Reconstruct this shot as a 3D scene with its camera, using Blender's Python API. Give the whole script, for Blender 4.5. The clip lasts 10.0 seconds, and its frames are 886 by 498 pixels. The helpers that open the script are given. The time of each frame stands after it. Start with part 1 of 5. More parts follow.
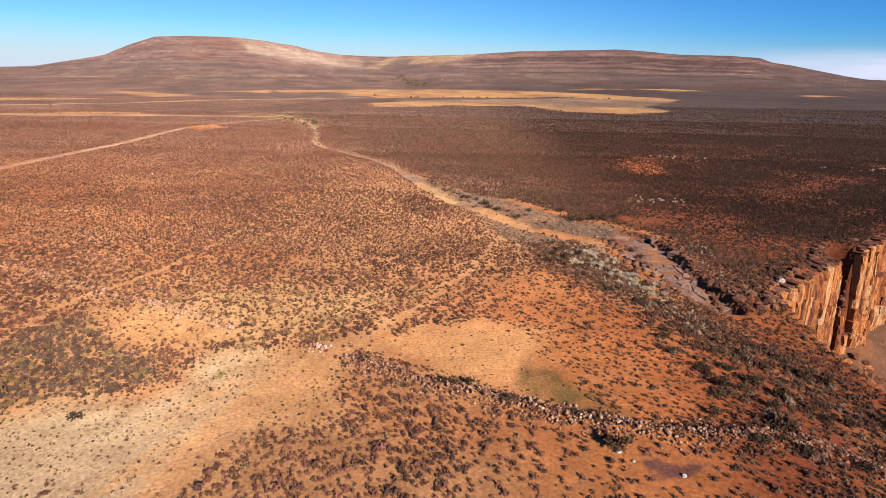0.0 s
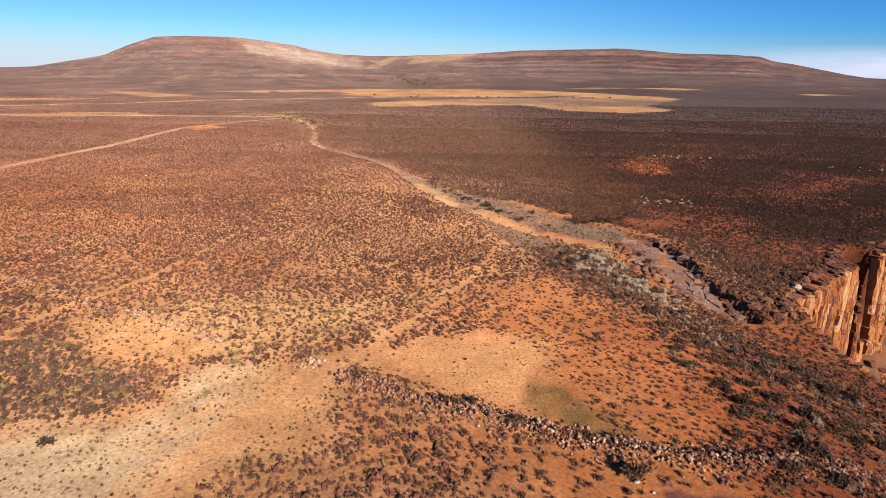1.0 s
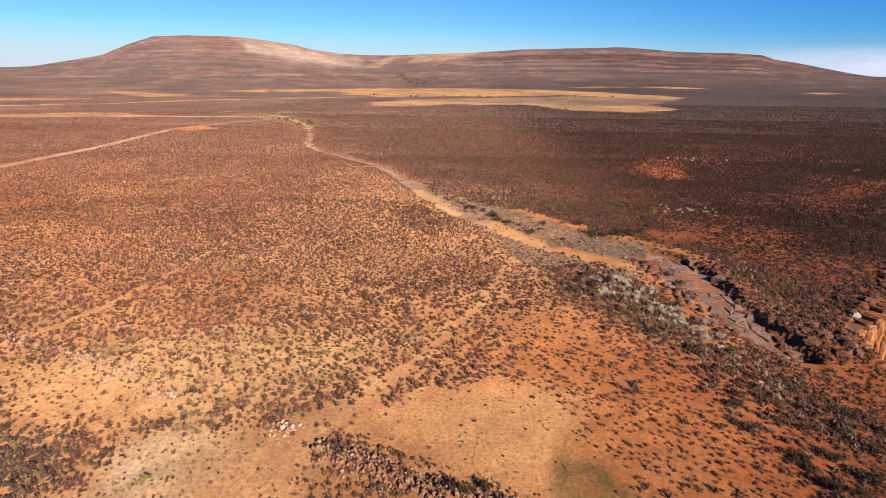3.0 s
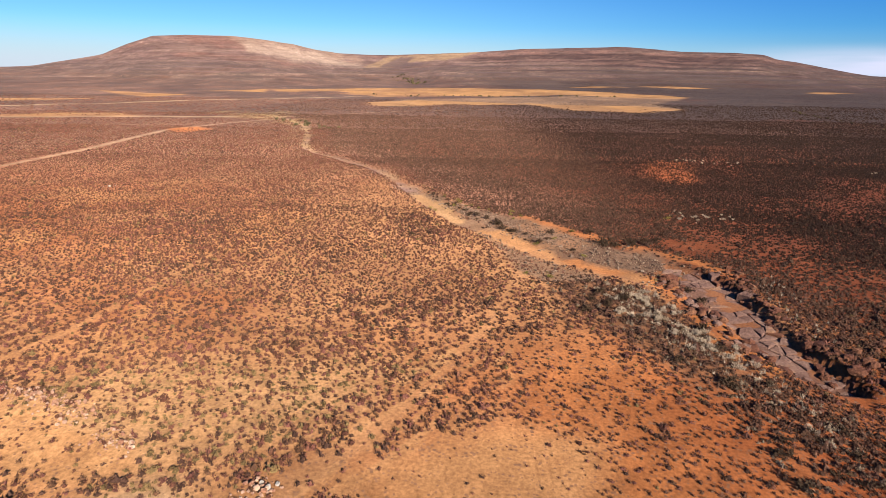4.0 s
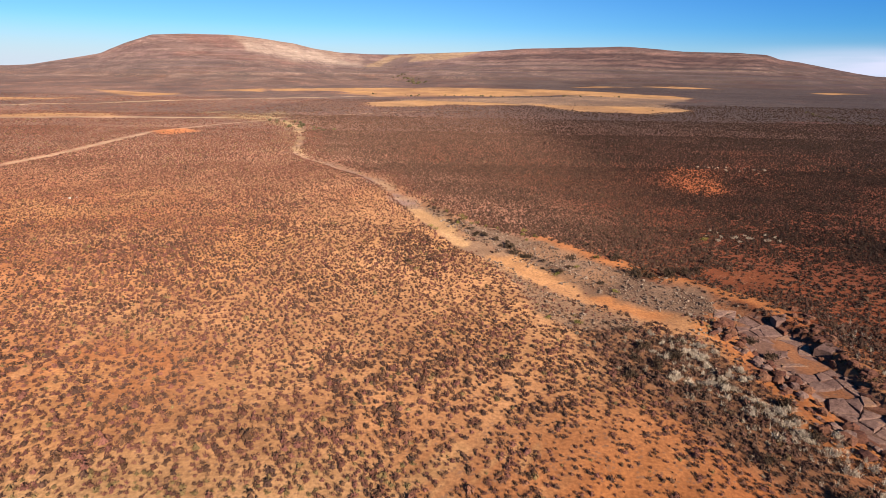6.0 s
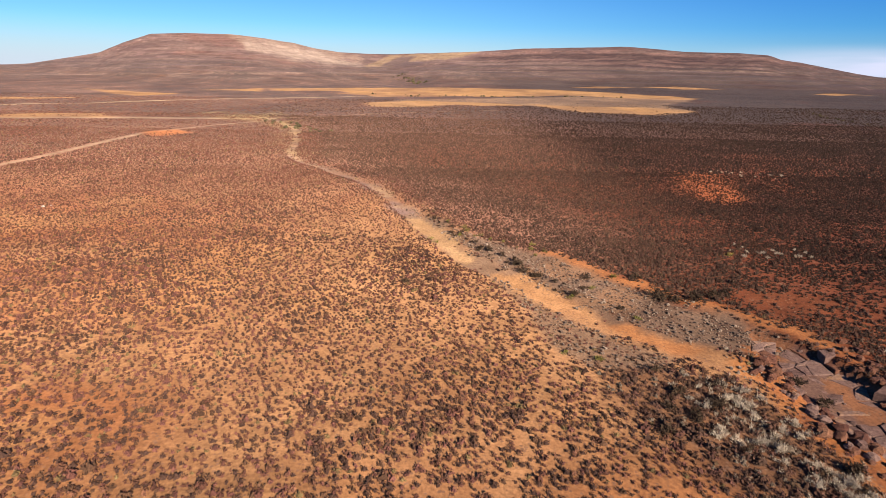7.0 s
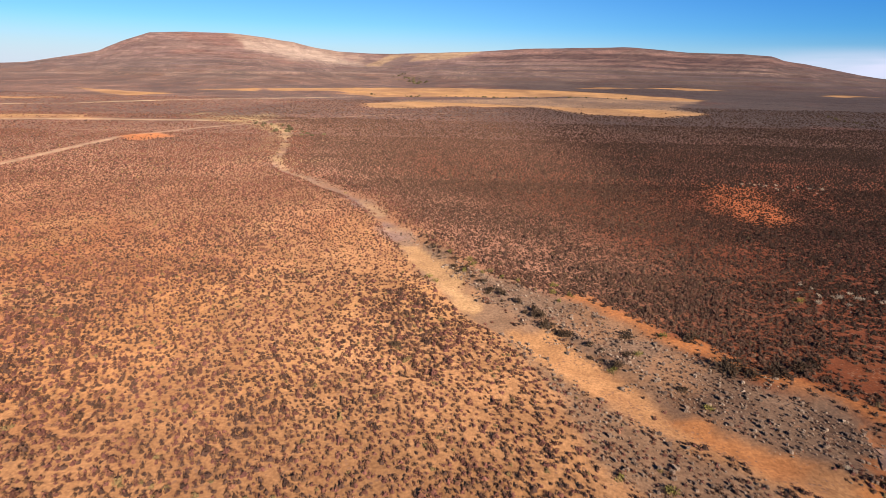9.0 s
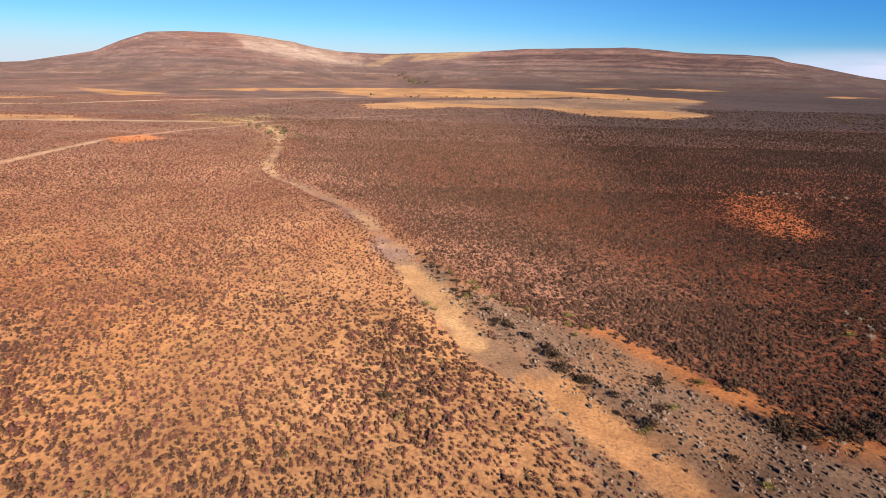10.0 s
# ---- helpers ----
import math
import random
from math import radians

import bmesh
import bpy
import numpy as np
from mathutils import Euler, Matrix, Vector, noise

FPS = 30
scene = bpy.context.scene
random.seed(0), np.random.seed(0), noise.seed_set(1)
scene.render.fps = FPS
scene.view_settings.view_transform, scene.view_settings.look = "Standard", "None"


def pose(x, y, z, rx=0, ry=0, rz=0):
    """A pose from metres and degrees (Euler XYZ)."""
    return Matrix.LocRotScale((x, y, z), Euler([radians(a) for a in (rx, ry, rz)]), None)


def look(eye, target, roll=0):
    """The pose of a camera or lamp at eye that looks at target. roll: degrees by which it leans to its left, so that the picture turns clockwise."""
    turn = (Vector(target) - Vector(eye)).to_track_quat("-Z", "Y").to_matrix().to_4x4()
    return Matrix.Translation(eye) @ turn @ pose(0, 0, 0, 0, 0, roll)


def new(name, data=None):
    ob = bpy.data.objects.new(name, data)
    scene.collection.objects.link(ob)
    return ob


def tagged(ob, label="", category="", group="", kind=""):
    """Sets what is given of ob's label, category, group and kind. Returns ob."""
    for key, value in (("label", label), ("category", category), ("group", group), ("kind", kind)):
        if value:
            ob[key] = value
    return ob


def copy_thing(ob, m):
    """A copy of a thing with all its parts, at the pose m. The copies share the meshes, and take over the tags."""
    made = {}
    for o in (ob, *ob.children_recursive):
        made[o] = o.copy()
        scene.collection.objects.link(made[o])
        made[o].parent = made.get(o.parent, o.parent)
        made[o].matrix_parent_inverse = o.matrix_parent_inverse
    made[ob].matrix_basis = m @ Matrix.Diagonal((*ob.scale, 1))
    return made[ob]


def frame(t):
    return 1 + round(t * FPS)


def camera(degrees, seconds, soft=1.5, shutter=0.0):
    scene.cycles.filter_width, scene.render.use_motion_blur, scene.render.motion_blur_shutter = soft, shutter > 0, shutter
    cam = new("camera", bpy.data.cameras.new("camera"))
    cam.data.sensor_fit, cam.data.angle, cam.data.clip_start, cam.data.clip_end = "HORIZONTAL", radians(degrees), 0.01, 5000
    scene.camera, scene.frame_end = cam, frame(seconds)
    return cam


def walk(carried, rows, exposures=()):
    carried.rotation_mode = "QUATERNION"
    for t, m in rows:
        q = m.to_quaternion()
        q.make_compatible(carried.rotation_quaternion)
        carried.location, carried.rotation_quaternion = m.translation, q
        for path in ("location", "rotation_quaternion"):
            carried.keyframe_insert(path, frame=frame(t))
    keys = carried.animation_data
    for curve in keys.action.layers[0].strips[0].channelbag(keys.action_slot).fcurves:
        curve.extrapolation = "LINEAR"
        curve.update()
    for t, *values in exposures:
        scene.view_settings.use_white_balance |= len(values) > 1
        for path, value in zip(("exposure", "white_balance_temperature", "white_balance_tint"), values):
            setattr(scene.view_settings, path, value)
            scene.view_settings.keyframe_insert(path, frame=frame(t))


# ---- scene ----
# camera: a drone at about 27 m, flying straight ahead (+y) over a dry plain
cam = camera(73.0, 10.0, soft=0.5, shutter=0.3)
ROWS = [
    # t, x, y, z, yaw, pitch, roll
    (0.0, 0.136, 0.687, 27.868, 0.040, -16.182, 1.159),
    (0.5, 0.100, 2.438, 27.732, 0.059, -16.202, 1.085),
    (1.0, 0.047, 4.640, 27.605, 0.076, -16.221, 1.026),
    (1.5, -0.019, 7.221, 27.487, 0.092, -16.239, 0.980),
    (2.0, -0.097, 10.120, 27.379, 0.106, -16.255, 0.948),
    (2.5, -0.186, 13.285, 27.280, 0.120, -16.270, 0.927),
    (3.0, -0.284, 16.679, 27.190, 0.132, -16.284, 0.917),
    (3.5, -0.388, 20.269, 27.111, 0.144, -16.297, 0.918),
    (4.0, -0.498, 24.033, 27.041, 0.154, -16.308, 0.928),
    (4.5, -0.610, 27.954, 26.981, 0.162, -16.319, 0.946),
    (5.0, -0.725, 32.018, 26.932, 0.170, -16.328, 0.973),
    (5.5, -0.839, 36.218, 26.893, 0.176, -16.335, 1.006),
    (6.0, -0.952, 40.547, 26.864, 0.182, -16.342, 1.045),
    (6.5, -1.061, 44.999, 26.845, 0.186, -16.347, 1.089),
    (7.0, -1.165, 49.569, 26.838, 0.189, -16.351, 1.138),
    (7.5, -1.261, 54.248, 26.841, 0.190, -16.353, 1.190),
    (8.0, -1.349, 59.028, 26.855, 0.191, -16.355, 1.245),
    (8.5, -1.426, 63.892, 26.880, 0.190, -16.355, 1.302),
    (9.0, -1.491, 68.821, 26.917, 0.188, -16.354, 1.359),
    (9.5, -1.541, 73.786, 26.965, 0.185, -16.352, 1.417),
    (10.0, -1.576, 78.754, 27.024, 0.181, -16.348, 1.473),
]
walk(cam, [(t, pose(x, y, z, 0, 0, yaw) @ pose(0, 0, 0, 90 + pitch) @ pose(0, 0, 0, 0, 0, roll))
           for t, x, y, z, yaw, pitch, roll in ROWS],
     exposures=[(0, 1.10), (10, 1.10)])

# ---- light: low sun behind the camera's right shoulder, clear sky ----
SUN = Vector((0.42, -0.80, 0.427)).normalized()
SUN_EL = math.asin(SUN.z)
SUN_AZ = math.atan2(SUN.x, SUN.y)

world = bpy.data.worlds.new("sky")
scene.world = world
world.use_nodes = True
wn, wl = world.node_tree.nodes, world.node_tree.links
wn.clear()
sky = wn.new("ShaderNodeTexSky")
sky.sky_type = "NISHITA"
sky.sun_disc = False
sky.sun_elevation = SUN_EL
sky.sun_rotation = SUN_AZ
sky.altitude = 1200
sky.air_density, sky.dust_density, sky.ozone_density = 1.0, 0.12, 1.3
bg = wn.new("ShaderNodeBackground")
bg.inputs["Strength"].default_value = 0.051
wout = wn.new("ShaderNodeOutputWorld")
deep = wn.new("ShaderNodeHueSaturation")
deep.inputs["Saturation"].default_value = 1.35
wl.new(sky.outputs[0], deep.inputs["Color"])
blue = wn.new("ShaderNodeMix")
blue.data_type, blue.blend_type = "RGBA", "MULTIPLY"
blue.inputs[0].default_value = 1.0
blue.inputs[7].default_value = (0.405, 0.70, 1.06, 1)
wl.new(deep.outputs[0], blue.inputs[6])
# thin high cloud low over the eastern horizon
ray = wn.new("ShaderNodeTexCoord")
stretch = wn.new("ShaderNodeMapping")
stretch.inputs["Scale"].default_value = (3, 3, 34)
wl.new(ray.outputs["Generated"], stretch.inputs["Vector"])
wisp = wn.new("ShaderNodeTexNoise")
wisp.inputs["Scale"].default_value, wisp.inputs["Detail"].default_value = 1.3, 6
wl.new(stretch.outputs[0], wisp.inputs["Vector"])
axes = wn.new("ShaderNodeSeparateXYZ")
wl.new(ray.outputs["Generated"], axes.inputs[0])


def span(source, a, b, lo=0.0, hi=1.0):
    n = wn.new("ShaderNodeMapRange")
    n.interpolation_type = "SMOOTHSTEP"
    for k, v in enumerate((a, b, lo, hi)):
        n.inputs[k + 1].default_value = v
    wl.new(source, n.inputs[0])
    return n.outputs[0]


def times(a, b):
    n = wn.new("ShaderNodeMath")
    n.operation = "MULTIPLY"
    wl.new(a, n.inputs[0])
    wl.new(b, n.inputs[1])
    return n.outputs[0]


veil = times(times(span(axes.outputs["X"], 0.33, 0.58), span(axes.outputs["Z"], 0.052, 0.02)), span(wisp.outputs["Fac"], 0.28, 0.58, 0.45, 1.0))
cloud = wn.new("ShaderNodeMix")
cloud.data_type = "RGBA"
cloud.inputs[7].default_value = (7.0, 7.3, 9.4, 1)
haze = wn.new("ShaderNodeMix")
haze.data_type = "RGBA"
haze.inputs[7].default_value = (6.3, 6.8, 8.3, 1)
wl.new(times(span(axes.outputs["Z"], 0.075, 0.0, 0.0, 0.85), span(axes.outputs["X"], -0.1, 0.6, 1.0, 0.45)), haze.inputs[0])
away = wn.new("ShaderNodeMix")
away.data_type, away.blend_type = "RGBA", "MULTIPLY"
away.inputs[7].default_value = (0.46, 0.78, 1.02, 1)
wl.new(span(axes.outputs["X"], -0.12, 0.75), away.inputs[0])
wl.new(blue.outputs[2], away.inputs[6])
wl.new(away.outputs[2], haze.inputs[6])
wl.new(veil, cloud.inputs[0])
wl.new(haze.outputs[2], cloud.inputs[6])
wl.new(cloud.outputs[2], bg.inputs["Color"])
wl.new(bg.outputs[0], wout.inputs["Surface"])

sun = new("sun", bpy.data.lights.new("sun", "SUN"))
sun.data.energy = 5.0
sun.data.angle = radians(0.55)
sun.data.color = (1.0, 0.92, 0.82)
sun.matrix_world = look((60, -120, 90), Vector((60, -120, 90)) - SUN)


# ---- fields: noise, distances, blends (numpy) ----
def hash2(ix, iy, seed):
    h = (ix.astype(np.int64) * 374761393 + iy.astype(np.int64) * 668265263 + seed * 974634777) & 0x7FFFFFFF
    h = ((h ^ (h >> 13)) * 1274126177) & 0x7FFFFFFF
    return ((h ^ (h >> 16)) & 0xFFFFFF) / float(0xFFFFFF)


def vnoise(x, y, size, seed=0):
    """Smooth noise in 0..1 with cells of the given size."""
    px, py = np.asarray(x, float) / size, np.asarray(y, float) / size
    ix, iy = np.floor(px), np.floor(py)
    fx, fy = px - ix, py - iy
    fx, fy = fx * fx * (3 - 2 * fx), fy * fy * (3 - 2 * fy)
    a, b = hash2(ix, iy, seed), hash2(ix + 1, iy, seed)
    c, d = hash2(ix, iy + 1, seed), hash2(ix + 1, iy + 1, seed)
    return (a * (1 - fx) + b * fx) * (1 - fy) + (c * (1 - fx) + d * fx) * fy


def fbm(x, y, size, seed=0, octaves=4):
    total, amp, norm = 0.0, 1.0, 0.0
    for k in range(octaves):
        total = total + amp * vnoise(x, y, size / 2**k, seed + 17 * k)
        norm += amp
        amp *= 0.5
    return total / norm


def sm(a, b, v):
    t = np.clip((np.asarray(v, float) - a) / (b - a), 0, 1)
    return t * t * (3 - 2 * t)


def dline(x, y, pts):
    """Distance to a polyline."""
    best = np.full(np.shape(x), 1e9)
    for (ax, ay), (bx, by) in zip(pts[:-1], pts[1:]):
        ux, uy = bx - ax, by - ay
        t = np.clip(((x - ax) * ux + (y - ay) * uy) / (ux * ux + uy * uy), 0, 1)
        best = np.minimum(best, np.hypot(x - ax - t * ux, y - ay - t * uy))
    return best


def dpoly(x, y, pts):
    """Signed distance to a polygon, above 0 inside."""
    closed = list(pts) + [pts[0]]
    d = dline(x, y, closed)
    inside = np.zeros(np.shape(x), bool)
    for (ax, ay), (bx, by) in zip(closed[:-1], closed[1:]):
        if ay != by:
            inside ^= ((ay > y) != (by > y)) & (x < (bx - ax) * (y - ay) / (by - ay) + ax)
    return np.where(inside, d, -d)


def patch(x, y, pts, soft=1.0, rough=1.5, seed=5):
    """0..1 cover of a patch with a ragged, soft edge."""
    d = dpoly(x, y, pts) + (fbm(x, y, rough * 3, seed, 3) - 0.5) * 2 * rough
    return sm(-soft, soft, d)


def strip(x, y, pts, half, soft=0.6, rough=0.5, seed=9):
    d = dline(x, y, pts) + (fbm(x, y, 4 * rough + 1, seed, 3) - 0.5) * 2 * rough
    return 1 - sm(half - soft, half + soft, d)


# ---- plan ----
CHANNEL = [(-140, 420), (-112.8, 408.6), (-92.6, 381.7), (-75.7, 347.7), (-61.3, 289), (-56.3, 261.7), (-52.6, 247.5),
           (-45.1, 233.3), (-38, 225.1), (-29.7, 211.9), (-22.9, 202.4), (-18.1, 193.4), (-14.8, 184.7), (-11.3, 175.4),
           (-9.3, 168.9), (-5.6, 159.4), (-2.2, 148.5), (1.6, 137.2), (5.0, 131), (8.8, 126.5), (11.1, 122.4), (13.4, 118.6),
           (15, 114.6), (18, 111), (22, 108.6), (25.5, 105.5), (30, 101), (33.5, 95), (35.5, 88), (36.5, 80), (39, 75.5)]
BANK = [(-5.6, 166.2), (-1.3, 157.3), (1.9, 148.9), (5.8, 138.9), (8.8, 134.3), (10.5, 130.8), (14, 123.4), (16.8, 118.8), (18.2, 114.8)]
GRAVEL = [(-9, 172), (-0.5, 156.2), (6.3, 146.4), (12.1, 140.9), (17.4, 136.8), (20.7, 130), (24.7, 125.2), (29.3, 119.1),
          (33, 115), (36.5, 110), (34, 105), (29, 107), (24, 109.5), (18, 113.5), (15.5, 117.5), (12.5, 123), (9, 130), (3, 141), (-3, 155)]
GRAVEL_WEST = [(4, 131), (7.5, 127.5), (9.4, 122.4), (12.3, 116), (16, 110.3), (19, 106.7), (23, 104), (19.9, 101.5), (12.8, 101.5),
               (10.2, 106), (9, 114), (7, 121)]
BEDROCK = [(33.2, 113), (38, 106.5), (39.4, 100), (39.2, 91), (39.4, 85), (40.5, 79.2), (41, 76), (36, 76.1), (34, 79), (33.6, 84), (33.2, 90),
           (32, 96), (32, 105)]
STEP = [(41.5, 108.6), (39.6, 98), (39.4, 88.1), (39.8, 84), (41.5, 80.5), (45, 80.5)]
LEDGE = [(30, 103.5), (29.9, 95.7), (30.5, 90.7), (31, 83.8), (32.5, 79.2)]
RIM = [(48.4, 80.9), (49.4, 82.4), (53.6, 86.3), (60, 91.8), (66.6, 97.7), (71.0, 105.4), (72.6, 104.6), (69.0, 98.2),
       (76, 104.2), (85.7, 112.7), (104, 127), (140, 150)]
CANYON = RIM + [(260, 190), (260, -120), (70, -120), (52, 10), (46.4, 38), (46.2, 52), (46.4, 60), (47.2, 67), (47.9, 76.5)]
WALL = [(-9.6, 55.4), (-5.4, 53.7), (-2, 51.3), (1.2, 50.2), (4.8, 48.8), (8.6, 47), (11.2, 45.4), (15.2, 44.2), (19.5, 43.2),
        (24, 43), (28.8, 43.3), (31.9, 42.2), (34.5, 39.7), (37, 36.5)]
OLD_WALL = [(-11.4, 57), (-12.9, 57.6), (-17, 59.7), (-19.2, 61), (-23.8, 61.9), (-29.3, 66.1), (-33.1, 68.6), (-36.9, 69.3), (-43.8, 73), (-50, 76), (-65, 84.5)]
TRACK = [(-19.6, 30), (-18.2, 40), (-16.2, 47.5), (-12.9, 52.5), (-10.4, 58.6), (-5.3, 65.7), (1.4, 78.9), (5.2, 88), (6.5, 93), (7.9, 97.4), (8.8, 101), (10.6, 104.5)]
TRAIL_WEST = [(-46.6, 40), (-46.1, 57.9), (-46.2, 62.7), (-45.9, 70.7), (-43.4, 74.8), (-40.4, 82.9), (-37.9, 97.7), (-36.2, 111.9)]
CLEARING = [(-8.4, 59.4), (-1.9, 64.2), (4.8, 66.9), (10.9, 63.3), (9.7, 55), (8, 50.4), (4.4, 51.4), (0.7, 53.4), (-2.2, 55.7)]
GREEN = [(8.4, 55.5), (11, 54), (13.5, 50), (16.4, 46.2), (12.5, 46.4), (9, 49), (7.6, 51.5)]
PALE = [(-60, 36), (-36.2, 44), (-33.5, 47.3), (-26.2, 47.8), (-23.2, 50), (-24, 56), (-19, 58.3), (-13, 56), (-10.5, 54.5), (-9.4, 50), (-9.2, 45),
        (-13, 43.2), (-16.3, 41.5), (-18.5, 38.5), (-20, 34.7), (-21, 20), (-60, 20)]
PURPLE = [(14, 39.2), (18.4, 40.6), (21.5, 40), (17.6, 37), (15.4, 37.6)]
DENSE = [(13, 104), (19, 104.5), (24, 100), (28.5, 92), (31, 82), (34, 74), (40, 66), (42.5, 55), (42, 40), (30, 36), (26, 48), (23, 60), (23.6, 71.8), (22.5, 77),
         (18.1, 85.6), (14.3, 93)]
THICKET = [(16.3, 106.2), (19.8, 103.6), (24.7, 98.9), (27.7, 92.7), (28.5, 84), (27, 76), (23, 77), (19.8, 85.1), (17.2, 87.0), (15.4, 92)]
THICKET_SOUTH = [(24.8, 71), (29, 76), (36, 73), (42, 62), (43.4, 50), (37, 49), (30, 60), (24.5, 66)]
LOW_SLOPE = [(24, 36), (26, 48), (29, 57), (35, 66), (42, 62), (42.5, 36)]
PALE_SCRUB = [(23.2, 101.5), (24.2, 94), (25.2, 88), (27, 83.5), (29.6, 79.5), (30.5, 74), (31.5, 66)]
OPEN_EAST = [(8, 82), (15, 86), (22, 77), (23, 66), (26, 50), (23, 44), (16, 45), (9, 50), (10, 60), (6, 70)]
FRONT_SCRUB = [(-9.9, 55.4), (-8.6, 50), (-8.2, 44.2), (-10.8, 43.1), (-13.7, 42.2), (-16, 39.7), (-17.7, 36.6), (-19, 33), (-18, 22), (3, 22), (1.4, 35),
               (1.6, 37.3), (3, 41.4), (4.4, 43.9), (5, 45.7), (-1.3, 47.6), (-4, 50), (-7, 53.1)]
DARK_WEST = [(-75, 55), (-47, 56.5), (-44.6, 60.2), (-43, 64.5), (-40, 63), (-35.1, 59.5), (-27.4, 54.6), (-23.5, 48.6), (-29.4, 48.7), (-33.8, 47.7),
             (-35.8, 46.2), (-36.2, 44), (-75, 34)]
DARK_NORTHWEST = [(-80, 86), (-60.1, 77.4), (-52.1, 74.5), (-47.2, 73.7), (-45, 69.8), (-47.2, 66.6), (-49, 60), (-80, 58)]
BARE_WEST = [(-43.6, 69.8), (-37.5, 68), (-30.3, 66.2), (-25.2, 62.8), (-22, 60), (-26, 57.6), (-29.2, 59.8), (-31.2, 57.6), (-35.1, 60), (-40.1, 64.2)]
FRONT_SPARSE = [(5, 45), (3, 41), (1.6, 36), (1, 22), (30, 22), (25, 36), (23, 41.6), (15, 43.2), (10, 44.6)]
ORANGE_BANK = [(30.8, 108), (32.6, 103), (31.6, 97.6), (32.6, 95.2), (33.6, 93.8), (33.4, 87), (33.1, 82.5), (31.4, 80.6), (29.6, 88.2), (28.5, 92), (28.6, 98.3)]
SANDS = [[(-9.3, 162.1), (-5.9, 163.7), (-1, 154.8), (1.3, 148), (0.4, 143.2), (3.9, 136.5), (1.8, 132.6), (-1.9, 144.5), (-5.3, 150.8)],
         [(5.1, 129.4), (7.9, 131.4), (10.2, 130.9), (13.7, 122.9), (15.8, 117.1), (16.3, 113.6), (13.3, 114.4), (9.7, 119.2), (8, 121.7)],
         [(17.4, 113.4), (19.9, 113.9), (22.7, 109.7), (25.4, 108), (28, 105.8), (27.5, 100.4), (23.5, 103.5), (21.3, 106.1), (19, 108.9)]]
PURPLE_BEDS = [[(-14.5, 181), (-8, 172), (-5.9, 165), (-9.5, 163), (-14, 171)], [(-28, 208), (-21, 199), (-17, 188), (-19, 188), (-25, 199)],
               [(-57, 262), (-51, 244), (-46, 236), (-50, 236), (-57, 247)]]
RED_BARE = [(36.9, 123.8), (42.5, 125.1), (47.2, 123.5), (49, 120.9), (42, 115), (37.7, 116.3)]
DARK_MID = [(-12.6, 80), (-10, 86), (-4.5, 85), (-2.5, 79.7), (-4.7, 73.5), (-9.7, 74.5)]
DARK_FAR = [(-10.1, 137), (-7.1, 143.5), (-0.2, 132), (1.5, 125.5), (-2.4, 118), (-6.5, 125)]
OPEN_WEST = [(-38, 66), (-26, 59.5), (-21, 58), (-14, 62), (-8, 67), (-4, 76), (-14, 76), (-24, 76), (-36, 72)]
EAST_STRIP = [(15.5, 139), (19.5, 134), (22.5, 129), (26.5, 124.5), (30.5, 119.5), (34, 116), (37.5, 112), (41, 105)]
ROAD = [(-127, 120), (-127.3, 171), (-126.8, 196), (-126.1, 229), (-128.6, 272), (-130.9, 307), (-116, 350), (-100, 383)]
ROAD_LINK = [(-140, 389), (-104.5, 391), (-75, 430), (-38.6, 469), (40, 530)]
ROAD_WEST = [(-420, 330), (-268, 367.5), (-187, 382.4), (-134, 391)]
ROAD_NORTH = [(-480, 400), (-335, 461), (-279, 515), (-220, 612), (-77, 762), (178, 930), (330, 905)]
ROAD_EAST = [(319, 600), (295, 526), (270, 443), (243, 369), (231, 320), (222, 280)]
GRASS = [(-156, 430), (-148, 470), (-113, 457), (-82, 388), (-66, 330), (-75, 322), (-100, 380), (-126, 390)]
GRASS_WASH = [(-84, 392), (-66, 335), (-50, 285), (-34, 262), (-46, 240), (-62, 250), (-72, 290), (-80, 330), (-100, 378)]
ROAD_END = [(-131, 311), (-124, 327), (-112, 312), (-120, 295)]
RED_PATCH = [(70, 228), (77, 228), (78, 215), (73, 205), (70, 187), (62, 181), (58.5, 185), (60, 200)]
FIELDS = [
    [(-469, 841), (-417, 792), (-295, 732), (-310, 664), (-345, 679), (-388, 737)],
    [(-279, 969), (-324, 865), (-242, 854)],
    [(-268, 975), (-150, 1120), (-38, 1235), (150, 1285), (205, 1245), (278, 1150), (344, 907), (303, 828), (178, 922), (-21, 773), (-77, 762), (-144, 830),
     (-134, 888), (-161, 928), (-232, 875)],
    [(-74, 595), (-31, 664), (30, 650), (73, 611), (6, 594), (-25, 560), (-62, 545)],
    [(76, 634), (119, 618), (192, 612), (212, 563), (145, 508), (100, 516)],
    [(262, 1405), (350, 1450), (405, 1395), (330, 1385)],
    [(420, 1400), (500, 1430), (575, 1350), (490, 1340)],
    [(690, 1240), (765, 1285), (810, 1235), (720, 1205)],
    [(-407, 560), (-340, 613), (-328, 596), (-380, 523)],
    [(-276, 379), (-241, 403), (-205, 412), (-189, 387), (-265, 366)],
]
FIELD_TAN = [(-74, 595), (-32, 697), (171, 890), (329, 879), (281, 767), (215, 669), (212, 563), (145, 508), (102, 525), (73, 611), (6, 594), (-25, 560), (-62, 545)]
